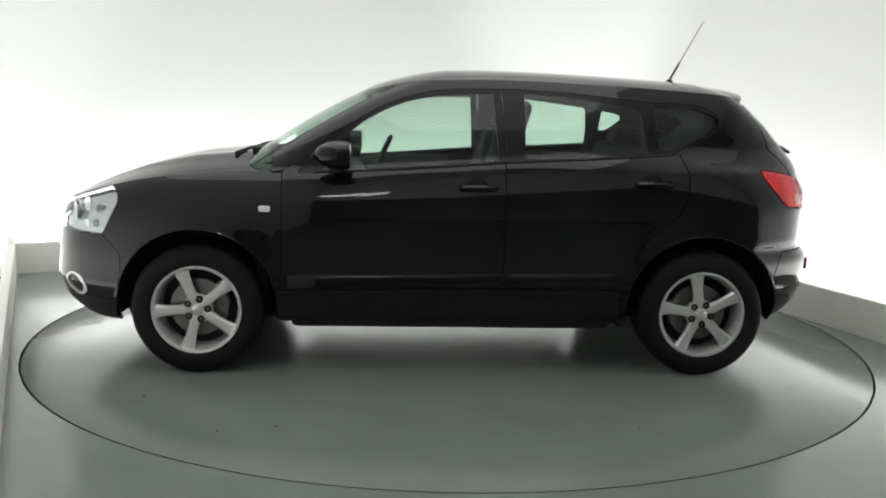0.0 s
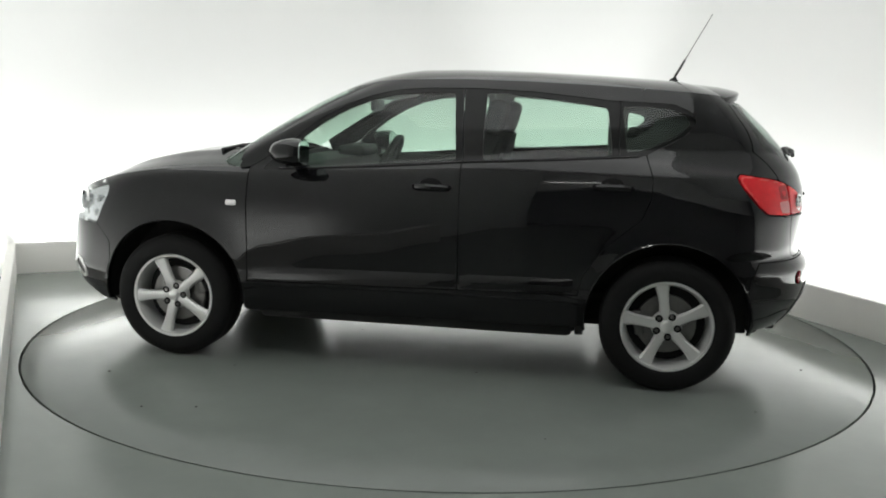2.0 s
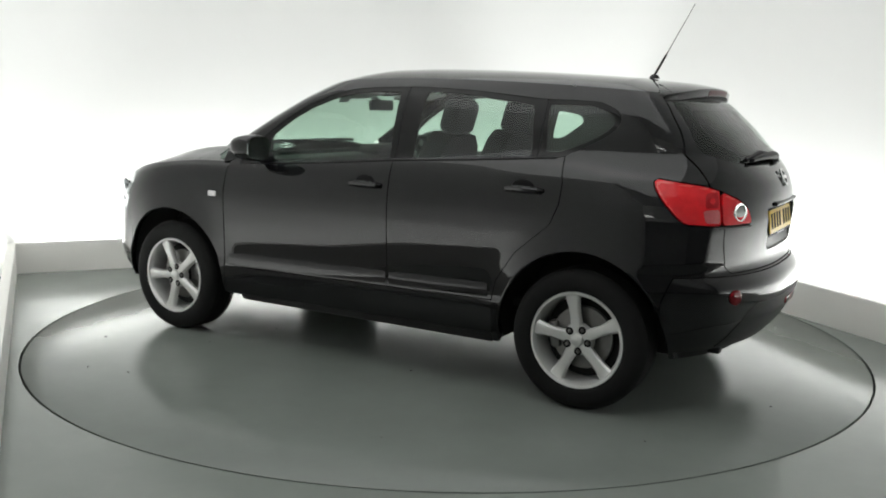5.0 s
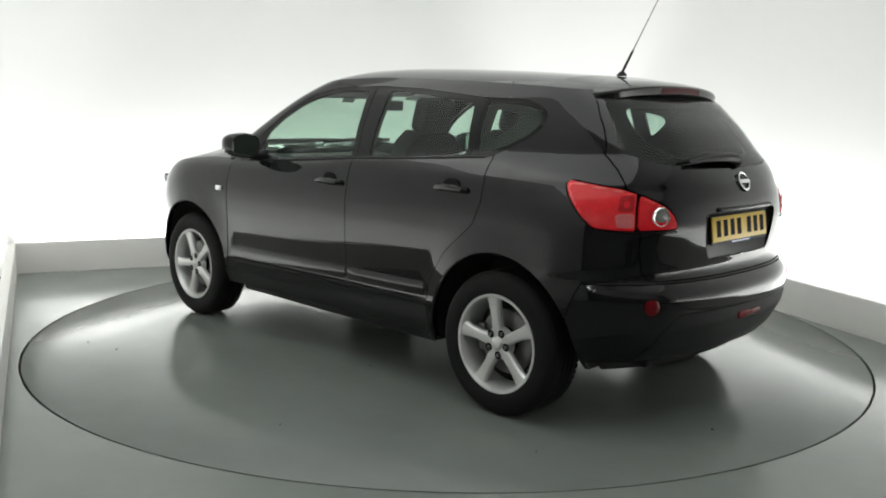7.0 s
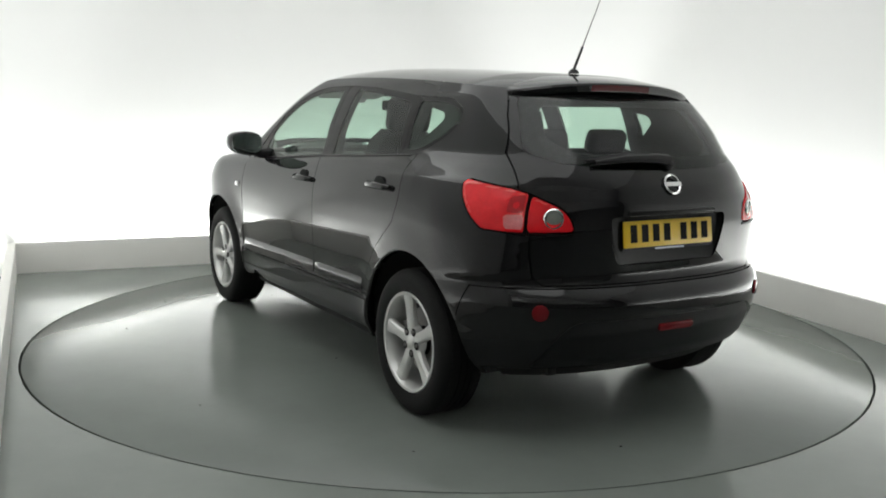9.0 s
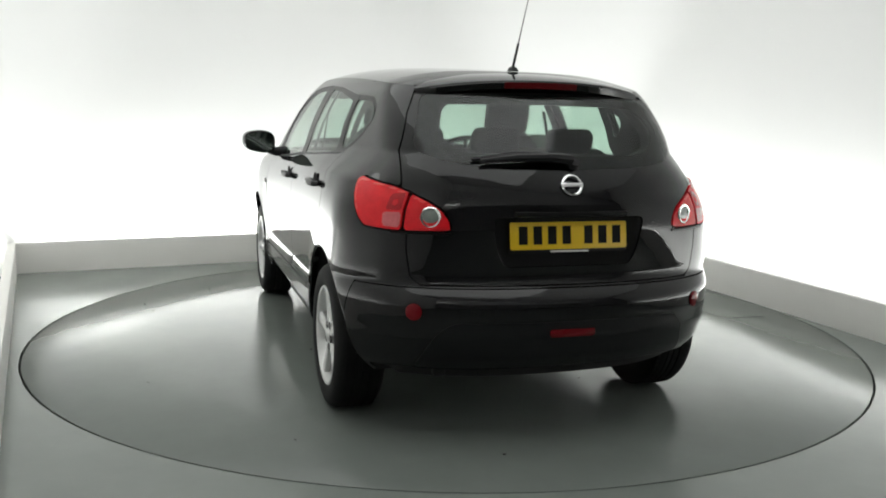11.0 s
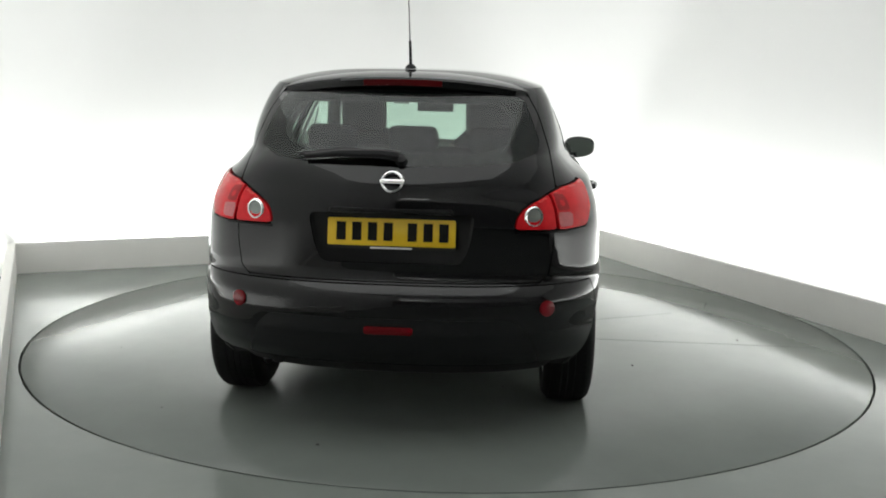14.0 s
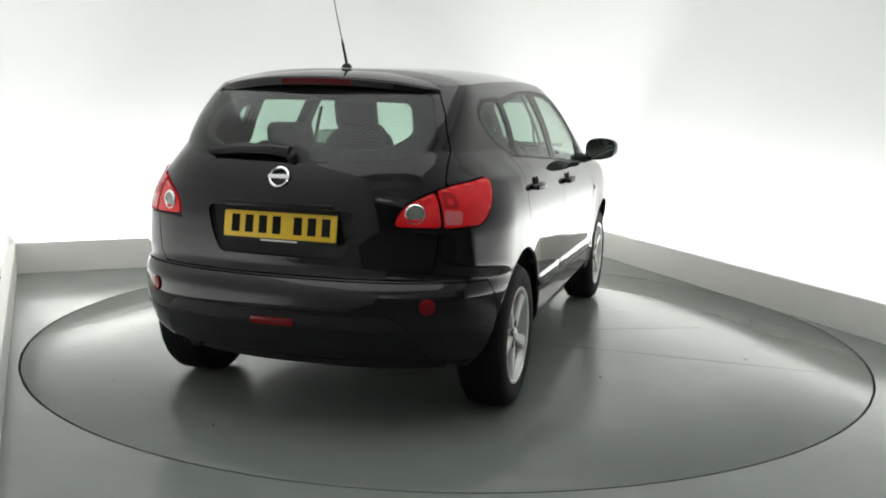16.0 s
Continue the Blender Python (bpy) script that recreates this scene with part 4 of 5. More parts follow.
    part("back_plate", lathe_bm([(0.0005, -0.115), (0.195, -0.115), (0.197, -0.13)], 40), M_LINER, root)
    root.rotation_euler = (Matrix.Rotation(0 if side > 0 else math.pi, 4, "Z") @ Matrix.Rotation(radians(spin), 4, "Y")).to_euler()
    # caliper stays upright
    bm = box_bm((0.05, 0.05, 0.13), (0.135 * (1 if at[0] < 0 else -1), -0.08, 0.02), 0.012)
    part("brake_caliper", bm, M_STEEL, root)
    return root


Y_OUT = 0.874
build_wheel(1, (AXLE, Y_OUT, HUB_Z), 22)
build_wheel(1, (-AXLE, Y_OUT, HUB_Z), 9)
build_wheel(-1, (AXLE, -Y_OUT, HUB_Z), 10)
build_wheel(-1, (-AXLE, -Y_OUT, HUB_Z), 31)


# ---- tailgate fittings ----
TG = BODY["tailgate"]


def skin_point(y, z, side=1):
    """A place on the rear skin at half-width y and height z, with its outward direction in plan."""
    w, xr, lr, n_r = float(W_Z(z, -1.7)), float(X_R(z)), float(L_R(z)), float(N_CURVE(z))

    def at(v):
        q = min(1.0, abs(v) / w)
        a = math.asin(min(1.0, q ** (n_r / 2)))
        return xr + (1 - math.cos(a) ** (2 / n_r)) * lr + float(BOW_R(z)) * q * q
    x = at(y)
    slope = (at(abs(y) + 0.01) - at(abs(y) - 0.01)) / 0.02 if abs(y) > 0.01 else 0.0
    n = Vector((-1.0, slope * (1 if y >= 0 else -1), 0)).normalized()
    return Vector((x, y, z)), n


def facing(p, n, tilt=0.0):
    """A pose at p whose z looks along n (in plan, tilted up by tilt degrees) and whose y is up."""
    z = (n + Vector((0, 0, math.tan(radians(tilt))))).normalized()
    x = Vector((0, 0, 1)).cross(z).normalized()
    y = z.cross(x)
    return Matrix.Translation(p) @ Matrix((x, y, z)).transposed().to_4x4()


def round_outline(w, h, r, n=5):
    pts = []
    for cx, cy, a0 in ((w / 2 - r, h / 2 - r, 0), (-w / 2 + r, h / 2 - r, 90), (-w / 2 + r, -h / 2 + r, 180), (w / 2 - r, -h / 2 + r, 270)):
        for k in range(n + 1):
            a = radians(a0 + 90 * k / n)
            pts.append((cx + r * math.cos(a), cy + r * math.sin(a)))
    return pts


def build_tailgate():
    back = Vector((-1, 0, 0))
    # recess behind the plate
    bm = bmesh.new()
    out = [(-0.345, 0.955), (0.345, 0.955), (0.325, 0.82), (0.29, 0.737), (-0.29, 0.737), (-0.325, 0.82)]
    f1 = [bm.verts.new((float(skin_point(y, z)[0].x) + 0.004, y, z)) for y, z in out]
    f2 = [bm.verts.new((-1.995 - (0.02 if z < 0.8 else 0.0), y * 0.94, 0.745 + (z - 0.737) * 0.90)) for y, z in out]
    for i in range(6):
        bm.faces.new((f1[i], f1[(i + 1) % 6], f2[(i + 1) % 6], f2[i]))
    bm.faces.new(f2)
    part("plate_recess", bm, M_GLOSSTRIM, TG, "black plate recess")
    # plate, its printed characters shown as plain bars
    tilt = 8
    pm = facing(Vector((-2.013, 0, 0.868)), back, tilt)
    plate = part("number_plate", prism_bm(round_outline(0.52, 0.111, 0.008), 0.006, pm, 0.0015), M_PLATE, TG, "yellow number plate")
    xs = [-0.205, -0.141, -0.077, -0.013, 0.085, 0.149, 0.213]
    for x in xs:
        part("plate_bar", box_bm((0.038, 0.074, 0.001), (0, 0, 0), turn=pm @ Matrix.Translation((x, 0.002, 0.0066))), M_INKSHADE, plate)
    part("plate_maker_bar", box_bm((0.17, 0.007, 0.0012), (0, 0, 0), turn=pm @ Matrix.Translation((0, -0.064, 0.004))), M_WHITELENS, TG)
    part("plate_frame", prism_bm(round_outline(0.526, 0.126, 0.008), 0.004, pm @ Matrix.Translation((0, -0.006, -0.005))), M_TRIM, TG)
    # grip above the plate
    part("tailgate_grip", box_bm((0.05, 0.50, 0.022), (-2.021, 0, 0.958), 0.010), M_GLOSSTRIM, TG, "black grip strip over the number plate")
    # round badge: ring with a cross bar
    p, n = skin_point(0.0, 1.072)
    bmx = facing(p + Vector((-0.004, 0, 0)), back, 25)
    ring = lathe_bm([(0.036, 0.0), (0.036, 0.006), (0.040, 0.009), (0.046, 0.006), (0.046, 0.0)], 36, bmx @ pose(0, 0, 0, 90, 0, 0))
    part("badge_ring", ring, M_CHROME, TG, "chrome ring badge")
    part("badge_bar", box_bm((0.098, 0.019, 0.008), (0, 0, 0), 0.002, bmx @ Matrix.Translation((0, 0, 0.005))), M_CHROME, TG, "chrome badge bar")
    # wiper: arm from the lower middle to the side
    def gp(y, z, off):
        q, _ = skin_point(y, z)
        return (q.x - off, y, z + off * 0.4)
    bm = tube_bm([gp(-0.02, 1.165, 0.02), gp(0.06, 1.17, 0.028), gp(0.22, 1.168, 0.03), gp(0.37, 1.156, 0.022)], [0.024, 0.021, 0.016, 0.009], 8)
    bm = tube_bm([gp(0.02, 1.178, 0.012), gp(0.20, 1.187, 0.014), gp(0.40, 1.165, 0.012)], [0.011, 0.014, 0.007], 6, bm)
    part("rear_wiper", bm, M_TRIM, TG, "black rear wiper arm and blade")
    part("wiper_pivot", lathe_bm([(0.0005, 0.03), (0.02, 0.026), (0.026, 0.0)], 20, facing(Vector(gp(-0.03, 1.15, 0.0)), back, 40) @ pose(0, 0, 0, 90, 0, 0)), M_TRIM, TG)
    # roof spoiler with the high brake lamp
    def lip(v):
        y = 0.592 * v
        xs = skin_point(y, 1.445)[0].x - 0.006 - 0.012 * (1 - abs(v) ** 4)
        zt = 1.446 + 0.056 * (1 - abs(v) ** 2.4)
        return y, xs, zt
    bm = bmesh.new()
    rows = []
    for k in range(33):
        v = -1 + 2 * k / 32
        y, xb, zt = lip(v)
        xf = -1.40 - 0.05 * (1 - v * v)
        zf = zt + 0.018 * (1 - abs(v) ** 3) + 0.012
        rows.append([bm.verts.new(q) for q in ((xf, y, zf), ((xf + xb) / 2, y, (zf + zt) / 2 + 0.004), (xb + 0.025, y, zt + 0.001), (xb + 0.006, y, zt - 0.006), (xb, y, zt - 0.016), (xb + 0.006, y, zt - 0.042), (xb + 0.03, y * 0.995, zt - 0.058), (xb + 0.07, y * 0.99, zt - 0.064), (xf, y * 0.97, zt - 0.05))])
    for a, b in zip(rows, rows[1:]):
        for j in range(9):
            bm.faces.new((a[j], a[(j + 1) % 9], b[(j + 1) % 9], b[j]))
    bm.faces.new(rows[0])
    bm.faces.new(rows[-1])
    sp = part("spoiler", bm, M_PAINT, TG, "black roof spoiler over the rear window")
    bm = bmesh.new()
    rows = []
    for k in range(13):
        y, xb, zt = lip((-0.17 + 0.34 * k / 12) / 0.592)
        rows.append([bm.verts.new(q) for q in ((xb - 0.002, y, zt - 0.014), (xb + 0.003, y, zt - 0.040), (xb + 0.02, y, zt - 0.040), (xb + 0.02, y, zt - 0.014))])
    for a, b in zip(rows, rows[1:]):
        for j in range(4):
            bm.faces.new((a[j], a[(j + 1) % 4], b[(j + 1) % 4], b[j]))
    bm.faces.new(rows[0])
    bm.faces.new(rows[-1])
    part("high_brake_lamp", bm, M_REDDARK, sp, "dark red high brake lamp")
    # black ceramic border round the rear glass
    wb = np.where(GX < -1.2, poly_sdf(GY, GZ, WIN_B), -1)
    inner = round_sdf(GY, GZ, [(-0.6, 1.185), (0.30, 1.190), (0.42, 1.205), (0.50, 1.26), (0.485, 1.33), (0.455, 1.39), (-0.6, 1.405)], 0.05)
    both("glass_border", G, np.minimum(wb, -inner) - 0.001, M_CERAMIC, TG, "black border printed round the rear glass", hem=0.0, offset=-0.007, joined=True)


build_tailgate()


# ---- lamps and bumper fittings ----
def disc(name, p, n, r, mat, parent, label="", depth=0.006, tilt=0.0):
    prof = [(0.0005, depth), (r * 0.8, depth), (r, depth * 0.5), (r, -0.01)]
    return part(name, lathe_bm(prof, 28, facing(p, n, tilt) @ pose(0, 0, 0, 90, 0, 0)), mat, parent, label)


def build_lamps():
    for s, lamp in ((1, BODY["tailgate_lamp"][0]), (-1, BODY["tailgate_lamp"][1])):
        p, n = skin_point(0.573 * s, 0.941)
        p = p + n * 0.004
        part("lamp_ring", lathe_bm([(0.032, 0.0), (0.034, 0.005), (0.039, 0.006), (0.043, 0.0)], 32, facing(p, n) @ pose(0, 0, 0, 90, 0, 0)), M_CHROME, lamp, "bright ring")
        part("reverse_lens", lathe_bm([(0.0005, 0.004), (0.024, 0.003), (0.033, 0.0)], 28, facing(p, n) @ pose(0, 0, 0, 90, 0, 0)), M_REVERSE, lamp, "grey round reversing lens")
        # gloss black strip under the lamp, standing in for a ledge that catches light
        bm = bmesh.new()
        v = []
        for k in range(9):
            y = 0.50 + 0.215 * k / 8
            q, nn = skin_point(y * s, 0.876)
            v.append([bm.verts.new(q + nn * o + Vector((0, 0, h))) for o, h in ((0.0, -0.004), (0.006, -0.003), (0.006, 0.004), (0.0, 0.006))])
        for a, b in zip(v, v[1:]):
            for j in range(4):
                bm.faces.new((a[j], a[(j + 1) % 4], b[(j + 1) % 4], b[j]))
        part("lamp_ledge", bm, M_GLOSSTRIM, lamp)
        q, nn = skin_point(0.642 * s, 0.567)
        disc("bumper_reflector", q + nn * 0.001, nn, 0.034, M_REFLECTOR, BODY["bumper"], "round red bumper reflector")
    # fog lamp strip in the lower bumper
    q, nn = skin_point(0.0, 0.478)
    part("rear_fog_lamp", prism_bm(round_outline(0.20, 0.032, 0.010), 0.008, facing(q + nn * 0.002, nn, -6), 0.003), M_REFLECTOR, BODY["bumper"], "dark red rear fog lamp")
    # matt lower insert of the bumper
    ins = np.where(GX < -1.5, round_sdf(GY, GZ, [(-0.8, 0.315), (0.62, 0.315), (0.56, 0.47), (0.50, 0.525), (-0.8, 0.53)], 0.03), -1)
    both("bumper_insert", G, ins, M_TRIM, BODY["bumper"], "matt black lower bumper insert", offset=0.003, hem=0.006, joined=True)
    part("tow_bracket", box_bm((0.06, 0.05, 0.05), (-1.86, 0.50, 0.29), 0.01), M_LINER, car)
    # side repeaters on the wings
    for s in (1, -1):
        part("side_repeater", prism_bm(round_outline(0.058, 0.030, 0.008), 0.006, facing(Vector((0.968, s * 0.8915, 0.848)), Vector((0, s, 0))), 0.002), M_WHITELENS, car, "small white side repeater")


build_lamps()


# ---- doors: handles, mirrors, trim ----
def build_side():
    for s, front, rear in ((1, DOORS_F[0], DOORS_R[0]), (-1, DOORS_F[1], DOORS_R[1])):
        for door, x, z in ((front, -0.105, 0.972), (rear, -1.015, 1.005)):
            y = float(W_Z(z, x)) * s
            # A dark disc on the unbroken skin paints the recess's shade.
            recess_disc = lathe_bm([(0.0005, 0.002), (0.052, 0.0025), (0.058, 0.0)], 28, Matrix.Translation((x, y, z)) @ Matrix.Diagonal((1.05, s, 0.78, 1)))
            part("handle_recess_shade", recess_disc, M_INKSHADE, door, "flat dark disc painted as the shaded recess behind the handle")
            bm = tube_bm([(x + 0.085, y + 0.006 * s, z - 0.002), (x + 0.07, y + 0.026 * s, z), (x + 0.02, y + 0.036 * s, z + 0.002), (x - 0.04, y + 0.034 * s, z + 0.001), (x - 0.085, y + 0.024 * s, z - 0.002), (x - 0.10, y + 0.004 * s, z - 0.003)], [0.013, 0.016, 0.017, 0.017, 0.015, 0.011], 10)
            part("door_handle", bm, M_PAINT, door, "black door handle")
        # ledge along the foot of each door
        for door, x0, x1 in ((front, 0.855, DOOR_M + 0.012), (rear, DOOR_M - 0.012, -0.845)):
            bm = bmesh.new()
            rows = []
            for k in range(15):
                x = x0 + (x1 - x0) * k / 14
                zb = float(SILL_TOP(x)) + 0.012
                end = 0.35 if k in (0, 14) else 1.0
                rows.append([bm.verts.new((x, s * (float(W_Z(zb + h, x)) + o2 * end - 0.002), zb + h)) for o2, h in ((0.0, 0.0), (0.012, 0.004), (0.013, 0.034), (0.010, 0.056), (0.0, 0.074))])
            for a, b in zip(rows, rows[1:]):
                for j in range(4):
                    bm.faces.new((a[j], a[j + 1], b[j + 1], b[j]))
            bm.faces.new(rows[0])
            bm.faces.new(rows[-1])
            part("door_moulding", bm, M_PAINT, door, "black ledge along the foot of the door")
        # door mirror: shell, glass, arm
        mx, my, mz = 0.585, 0.972 * s, 1.128
        bm = bmesh.new()
        bmesh.ops.create_uvsphere(bm, u_segments=28, v_segments=18, radius=1.0)
        for v in bm.verts:
            x, y, z = v.co
            # flat rear face, rounded nose, taper towards the tip
            k = 1.0 - 0.20 * max(0.0, y)
            r = math.hypot(y, z) or 1.0
            sq = (abs(y / r) ** 3.2 + abs(z / r) ** 3.2) ** (-1 / 3.2)
            y, z = y * sq, z * sq
            v.co = Vector((max(x, -0.36) * 0.128, y * 0.103, z * 0.073 * k + 0.006 * y))
        bm.transform(Matrix.Translation((mx, my, mz)) @ Matrix.Diagonal((1, s, 1, 1)) @ pose(0, 0, 0, 0, 0, 3))
        mir = part("door_mirror", bm, M_PAINT, front, "black door mirror housing")
        m = Matrix.Translation((mx, my, mz)) @ Matrix.Diagonal((1, s, 1, 1)) @ pose(0, 0, 0, 0, 0, 3) @ Matrix.Translation((-0.0470, 0.0, 0.0))
        o = []
        for k in range(28):
            a = 2 * math.pi * k / 28
            cy, cz = math.cos(a), math.sin(a)
            o.append((0.093 * abs(cy) ** 0.6 * (1 if cy > 0 else -1), 0.061 * abs(cz) ** 0.6 * (1 if cz > 0 else -1) * (1 - 0.15 * max(0, cy))))
        basis = Matrix(((0, 0, -1, 0), (1, 0, 0, 0), (0, 1, 0, 0), (0, 0, 0, 1)))
        part("mirror_glass", prism_bm(o, 0.004, m @ basis), M_MIRROR, mir, "mirror glass")
        bm = tube_bm([(0.60, 0.905 * s, 1.075), (0.605, 0.86 * s, 1.062), (0.61, 0.80 * s, 1.065)], [0.026, 0.030, 0.036], 10)
        part("mirror_arm", bm, M_TRIM, mir, "black plastic mirror arm")
        bm = prism_bm([(0.0, 0.0), (0.16, 0.0), (0.02, 0.105)], 0.012)
        part("mirror_sail", bm, M_TRIM, front).matrix_local = Matrix.Translation((0.60, s * 0.806, 1.060)) @ pose(0, 0, 0, 90 + 22 * s, 0, 0)
        # belt strip along the windows
        bm = bmesh.new()
        rows = []
        for k in range(60):
            x = 0.72 - 1.86 * k / 59
            z = float(np.interp(x, [-1.15, -1.08, -0.65, -0.25, 0.0, 0.30, 0.80], [1.150, 1.145, 1.118, 1.096, 1.075, 1.053, 1.025]))
            w = float(W_Z(z, x))
            rows.append([bm.verts.new((x, s * (w + o2), z + h)) for o2, h in ((-0.004, -0.007), (0.003, -0.005), (0.001, 0.007), (-0.008, 0.008))])
        for a, b in zip(rows, rows[1:]):
            for j in range(3):
                bm.faces.new((a[j], a[j + 1], b[j + 1], b[j]))
        part("belt_strip", bm, M_GLOSSTRIM, car, "black strip under the side windows")
    # aerial
    bm = lathe_bm([(0.0005, 0.022), (0.014, 0.020), (0.024, 0.008), (0.027, 0.0)], 20, Matrix.Translation((-1.335, 0, 1.548)) @ pose(0, 0, 0, 90, 0, 0))
    an = part("aerial_base", bm, M_TRIM, car, "black aerial base")
    d = Vector((-0.25, 0, 0.47)).normalized()
    b0 = Vector((-1.335, 0, 1.565))
    part("aerial_spring", tube_bm([b0, b0 + d * 0.12], [0.007, 0.006], 8), M_TRIM, an)
    part("aerial_rod", tube_bm([b0 + d * 0.12, b0 + d * 0.405], [0.003, 0.002], 6), M_STEEL, an, "thin steel aerial rod")


build_side()


# ---- inside the car ----
def seat(x, y, name="front_seat", back_tilt=16):
    root = new(name)
    root.parent = car
    root.location = (x, y, 0)
    tagged(root, "black cloth car seat with headrest")
    bm = box_bm((0.52, 0.50, 0.16), (0.02, 0, 0.62), 0.05, seg=3)
    part("seat_cushion", bm, M_SEAT, root)
    o = [(-0.235, 0.0), (0.235, 0.0), (0.25, 0.2), (0.235, 0.42), (0.19, 0.58), (0.13, 0.64), (-0.13, 0.64), (-0.19, 0.58), (-0.235, 0.42), (-0.25, 0.2)]
    m = Matrix.Translation((-0.22, 0, 0.62)) @ pose(0, 0, 0, 0, -back_tilt, 0) @ Matrix(((0, 0, 1, 0), (1, 0, 0, 0), (0, 1, 0, 0), (0, 0, 0, 1))) @ Matrix.Translation((0, 0, -0.06))
    part("seat_back", prism_bm(o, 0.14, m, 0.04, 3), M_SEAT, root)
    h = Matrix.Translation((-0.22, 0, 0.62)) @ pose(0, 0, 0, 0, -back_tilt, 0)
    part("headrest", box_bm((0.10, 0.26, 0.19), (0, 0, 0), 0.04, h @ Matrix.Translation((0.0, 0, 0.735)), 3), M_SEAT, root)
    for s in (0.06, -0.06):
        part("headrest_post", tube_bm([h @ Vector((0, s, 0.60)), h @ Vector((0, s, 0.70))], 0.006, 8), M_STEEL, root)
    return root


def build_inside():
    for y in (0.36, -0.36):
        seat(0.05, y)
    # rear bench
    part("rear_bench", box_bm((0.50, 1.26, 0.16), (-0.72, 0, 0.66), 0.05, seg=3), M_SEAT, car, "black cloth rear bench")
    part("rear_backrest", box_bm((0.14, 1.26, 0.56), (-1.03, 0, 0.90), 0.04, pose(0, 0, 0, 0, -18, 0), 3), M_SEAT, car, "black cloth rear backrest")
    for y in (0.40, 0.0, -0.40):
        part("rear_headrest", box_bm((0.09, 0.25, 0.13), (-1.14, y, 1.215), 0.04, pose(0, 0, 0, 0, -14, 0), 3), M_SEAT, car, "low rear headrest")
    # dashboard
    bm = prism_bm([(0.46, 0.72), (0.52, 0.98), (0.60, 1.055), (0.72, 1.065), (1.02, 1.045), (1.02, 0.7)], 1.42, Matrix(((1, 0, 0, 0), (0, 0, 1, -0.71), (0, 1, 0, 0), (0, 0, 0, 1))))
    dash = part("dashboard", bm, M_DASH, car, "dark grey dashboard")
    part("instrument_hood", box_bm((0.18, 0.36, 0.07), (0.62, -0.36, 1.085), 0.03, seg=3), M_DASH, dash)
    part("centre_console", box_bm((0.55, 0.24, 0.35), (0.36, 0, 0.62), 0.04), M_DASH, car)
    # steering wheel on the car's right
    wm = Matrix.Translation((0.42, -0.36, 1.01)) @ pose(0, 0, 0, 0, 64, 0)
    wheel = new("steering_wheel")
    wheel.parent = car
    tagged(wheel, "black steering wheel")
    ring = [wm @ Vector((0.185 * math.cos(2 * math.pi * k / 40), 0.185 * math.sin(2 * math.pi * k / 40), 0)) for k in range(41)]
    part("steering_rim", tube_bm(ring, 0.016, 10), M_DASH, wheel)
    part("steering_boss", lathe_bm([(0.0005, 0.03), (0.06, 0.025), (0.075, 0.0), (0.0005, -0.02)], 24, wm @ pose(0, 0, 0, 90, 0, 0)), M_DASH, wheel)
    for a in (0, 90, 180):
        v = wm @ Vector((0.18 * math.sin(radians(a + 90)), 0.18 * math.cos(radians(a + 90)), 0))
        part("steering_spoke", tube_bm([wm @ Vector((0, 0, 0)), v], 0.014, 8), M_DASH, wheel)
    part("steering_column", tube_bm([wm @ Vector((0, 0, 0)), wm @ Vector((0, 0, -0.25))], 0.035, 10), M_DASH, wheel)
    # rear-view mirror with its stem
    bm = box_bm((0.03, 0.24, 0.065), (0.40, 0.0, 1.375), 0.012)
    tube_bm([(0.41, 0, 1.40), (0.50, 0, 1.44)], 0.012, 8, bm)
    part("inner_mirror", bm, M_DASH, car, "black rear-view mirror")
    for y in (0.36, -0.36):
        part("sun_visor", box_bm((0.16, 0.40, 0.018), (0.34, y, 1.435), 0.006, pose(0, 0, 0, 0, 12, 0)), M_LININGS, car, "pale sun visor")
    part("windscreen_sticker", box_bm((0.003, 0.10, 0.05), (0.50, 0.24, 1.405), turn=pose(0, 0, 0, 0, -52, 0)), M_WHITELENS, car, "small pale sticker inside the windscreen")
    # pale headlining under the roof
    bm = bmesh.new()
    rows = []
    for k in range(14):
        x = 0.30 - 1.85 * k / 13
        ze = float(Z_EDGE(x))
        w = float(W_Z(ze)) - 0.035
        if x < -1.1:
            w *= 1 - 0.18 * ((-1.1 - x) / 0.45) ** 2
        rows.append([bm.verts.new((x, w * v, ze - 0.03 + 0.05 * (1 - abs(v) ** 2.2))) for v in (-1, -0.75, -0.4, 0, 0.4, 0.75, 1)])
    for a, b in zip(rows, rows[1:]):
        for j in range(6):
            bm.faces.new((a[j], a[j + 1], b[j + 1], b[j]))
    part("headlining", bm, M_LININGS, car, "pale grey headlining")
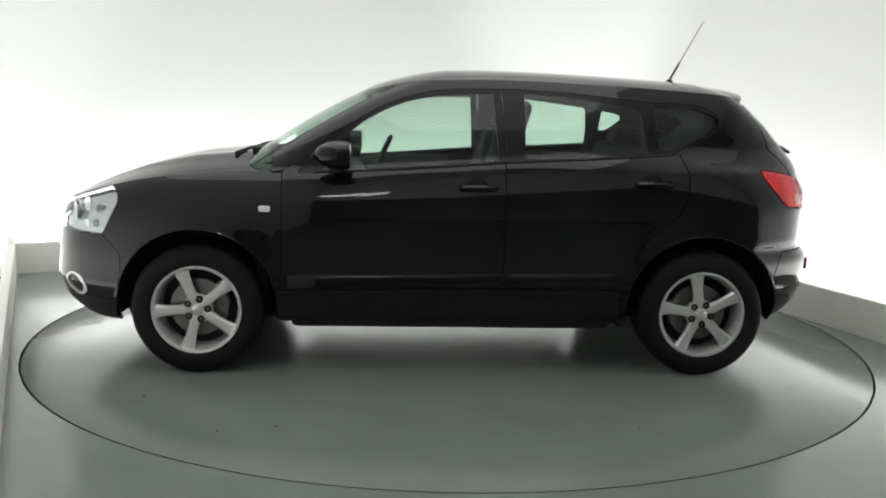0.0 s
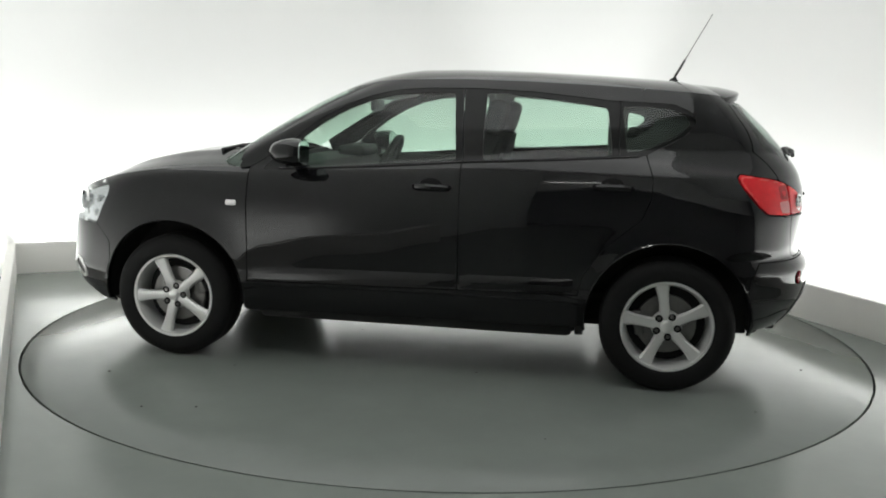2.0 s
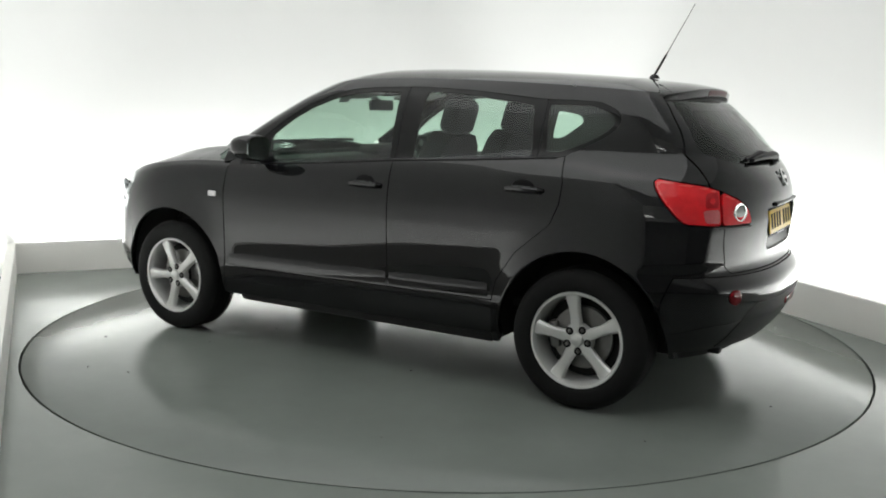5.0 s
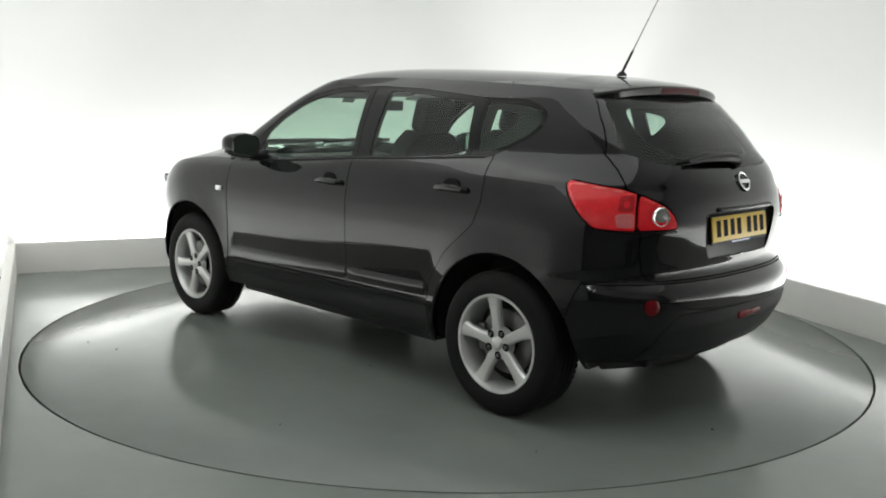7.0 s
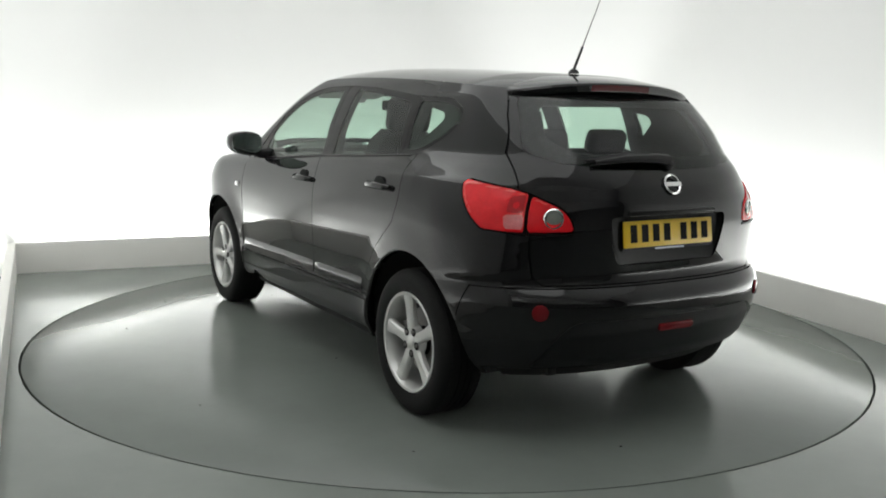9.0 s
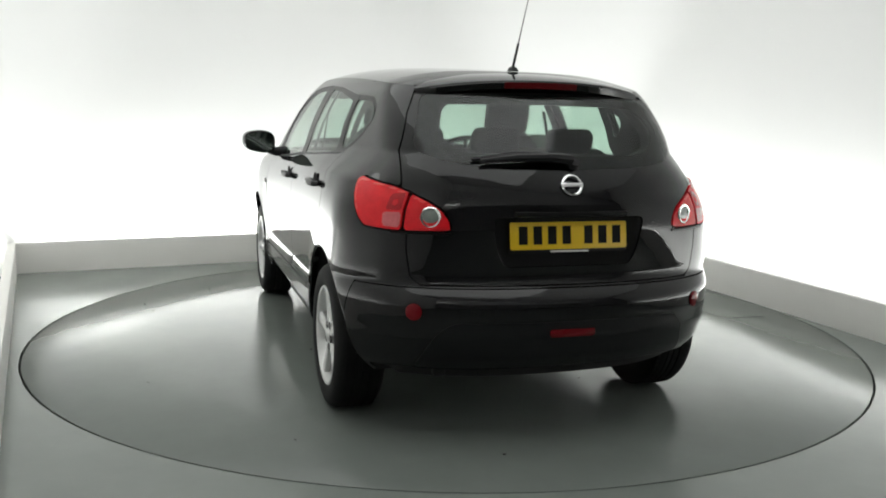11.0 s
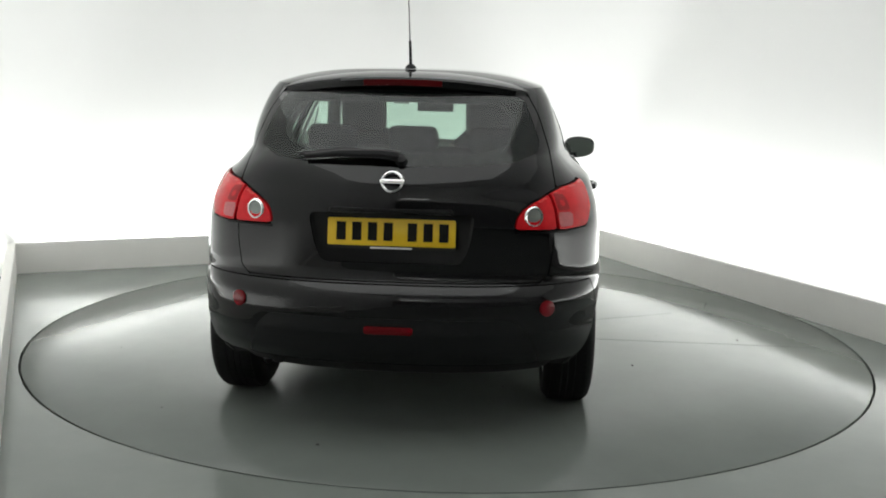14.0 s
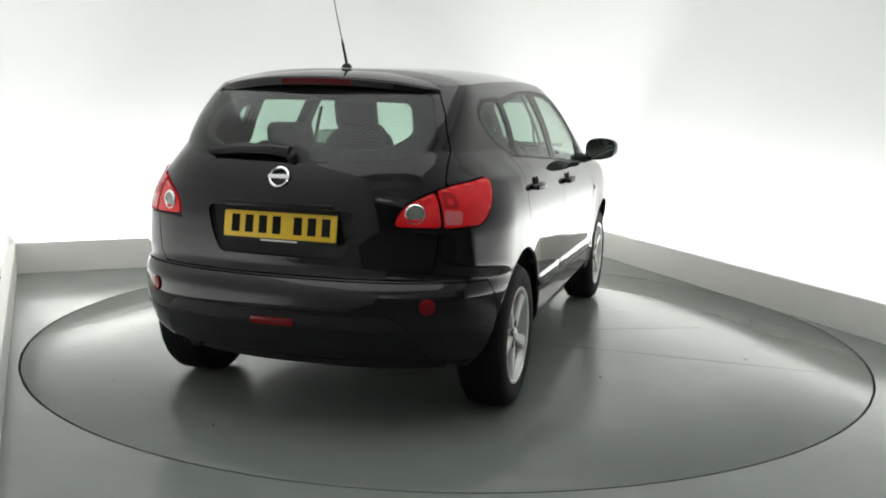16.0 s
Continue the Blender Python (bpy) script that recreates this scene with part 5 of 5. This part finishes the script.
    # seat belts on the centre pillars
    for s in (1, -1):
        bm = bmesh.new()
        a, b = Vector((-0.22, 0.66 * s, 1.36)), Vector((-0.26, 0.78 * s, 0.72))
        w = Vector((0.024, 0, 0))
        bm.faces.new([bm.verts.new(q) for q in (a - w, a + w, b + w, b - w)])
        bmesh.ops.solidify(bm, geom=bm.faces[:], thickness=0.003)
        part("seat_belt", bm, M_SEAT, car, "black seat belt")
        bm = box_bm((0.62, 0.05, 0.10), (0.25, 0.80 * s, 1.0), 0.02)
        part("door_card", bm, M_DASH, car)
    # thick dark trim inside the rear pillars, with small openings behind the quarter panes
    I2 = wall_grid(50, 40, 90, 20, inset=0.055, z_lo=1.02, z_hi=1.50)
    x2, y2, z2 = I2[..., 0], I2[..., 1], I2[..., 2]
    hole = round_sdf(x2, z2, [(-1.075, 1.235), (-1.125, 1.245), (-1.215, 1.315), (-1.20, 1.350), (-1.08, 1.372)], 0.015)
    rear = np.where(x2 < -1.35, poly_sdf(y2, z2, [(-0.5, 1.175), (0.34, 1.180), (0.455, 1.22), (0.475, 1.27), (0.44, 1.36), (0.40, 1.395), (-0.5, 1.405)]), -1)
    both("rear_pillar_trim", I2, np.minimum.reduce([-0.985 - x2, Z_EDGE(x2) - 0.03 - z2, -hole, -rear]), M_DASH, car, "dark grey rear pillar trim", hem=0.0)
    both("centre_pillar_trim", I2, np.minimum.reduce([-0.250 - x2, x2 + 0.335, Z_EDGE(x2) - 0.03 - z2]), M_DASH, car, hem=0.0)
    part("luggage_cover", box_bm((0.55, 1.15, 0.02), (-1.45, 0, 1.06), 0.006), M_LINER, car, "black luggage cover")
    part("cabin_floor", box_bm((2.6, 1.40, 0.04), (-0.3, 0, 0.42), 0.01), M_LINER, car)
    part("bulkhead", box_bm((0.06, 1.5, 0.75), (1.0, 0, 0.66), 0.01), M_LINER, car)
    part("engine_fill", box_bm((0.8, 1.05, 0.40), (1.45, 0, 0.62), 0.03), M_LINER, car)
    part("tail_panel", box_bm((0.05, 1.0, 0.60), (-1.85, 0, 0.66), 0.02), M_LINER, car)


build_inside()


def motions():
    rows_t = [i * 0.5 for i in range(33)]
    cars, tables = [], []
    for t in rows_t:
        m = pose(0, 0, 0, 0, 0, turn_at(t))
        cars.append((t, m @ pose(0.0377, 0.1330, BODY_UP, 0, 0, -0.4)))
        tables.append((t, m))
    walk(car, cars)
    walk(turntable, tables)


motions()
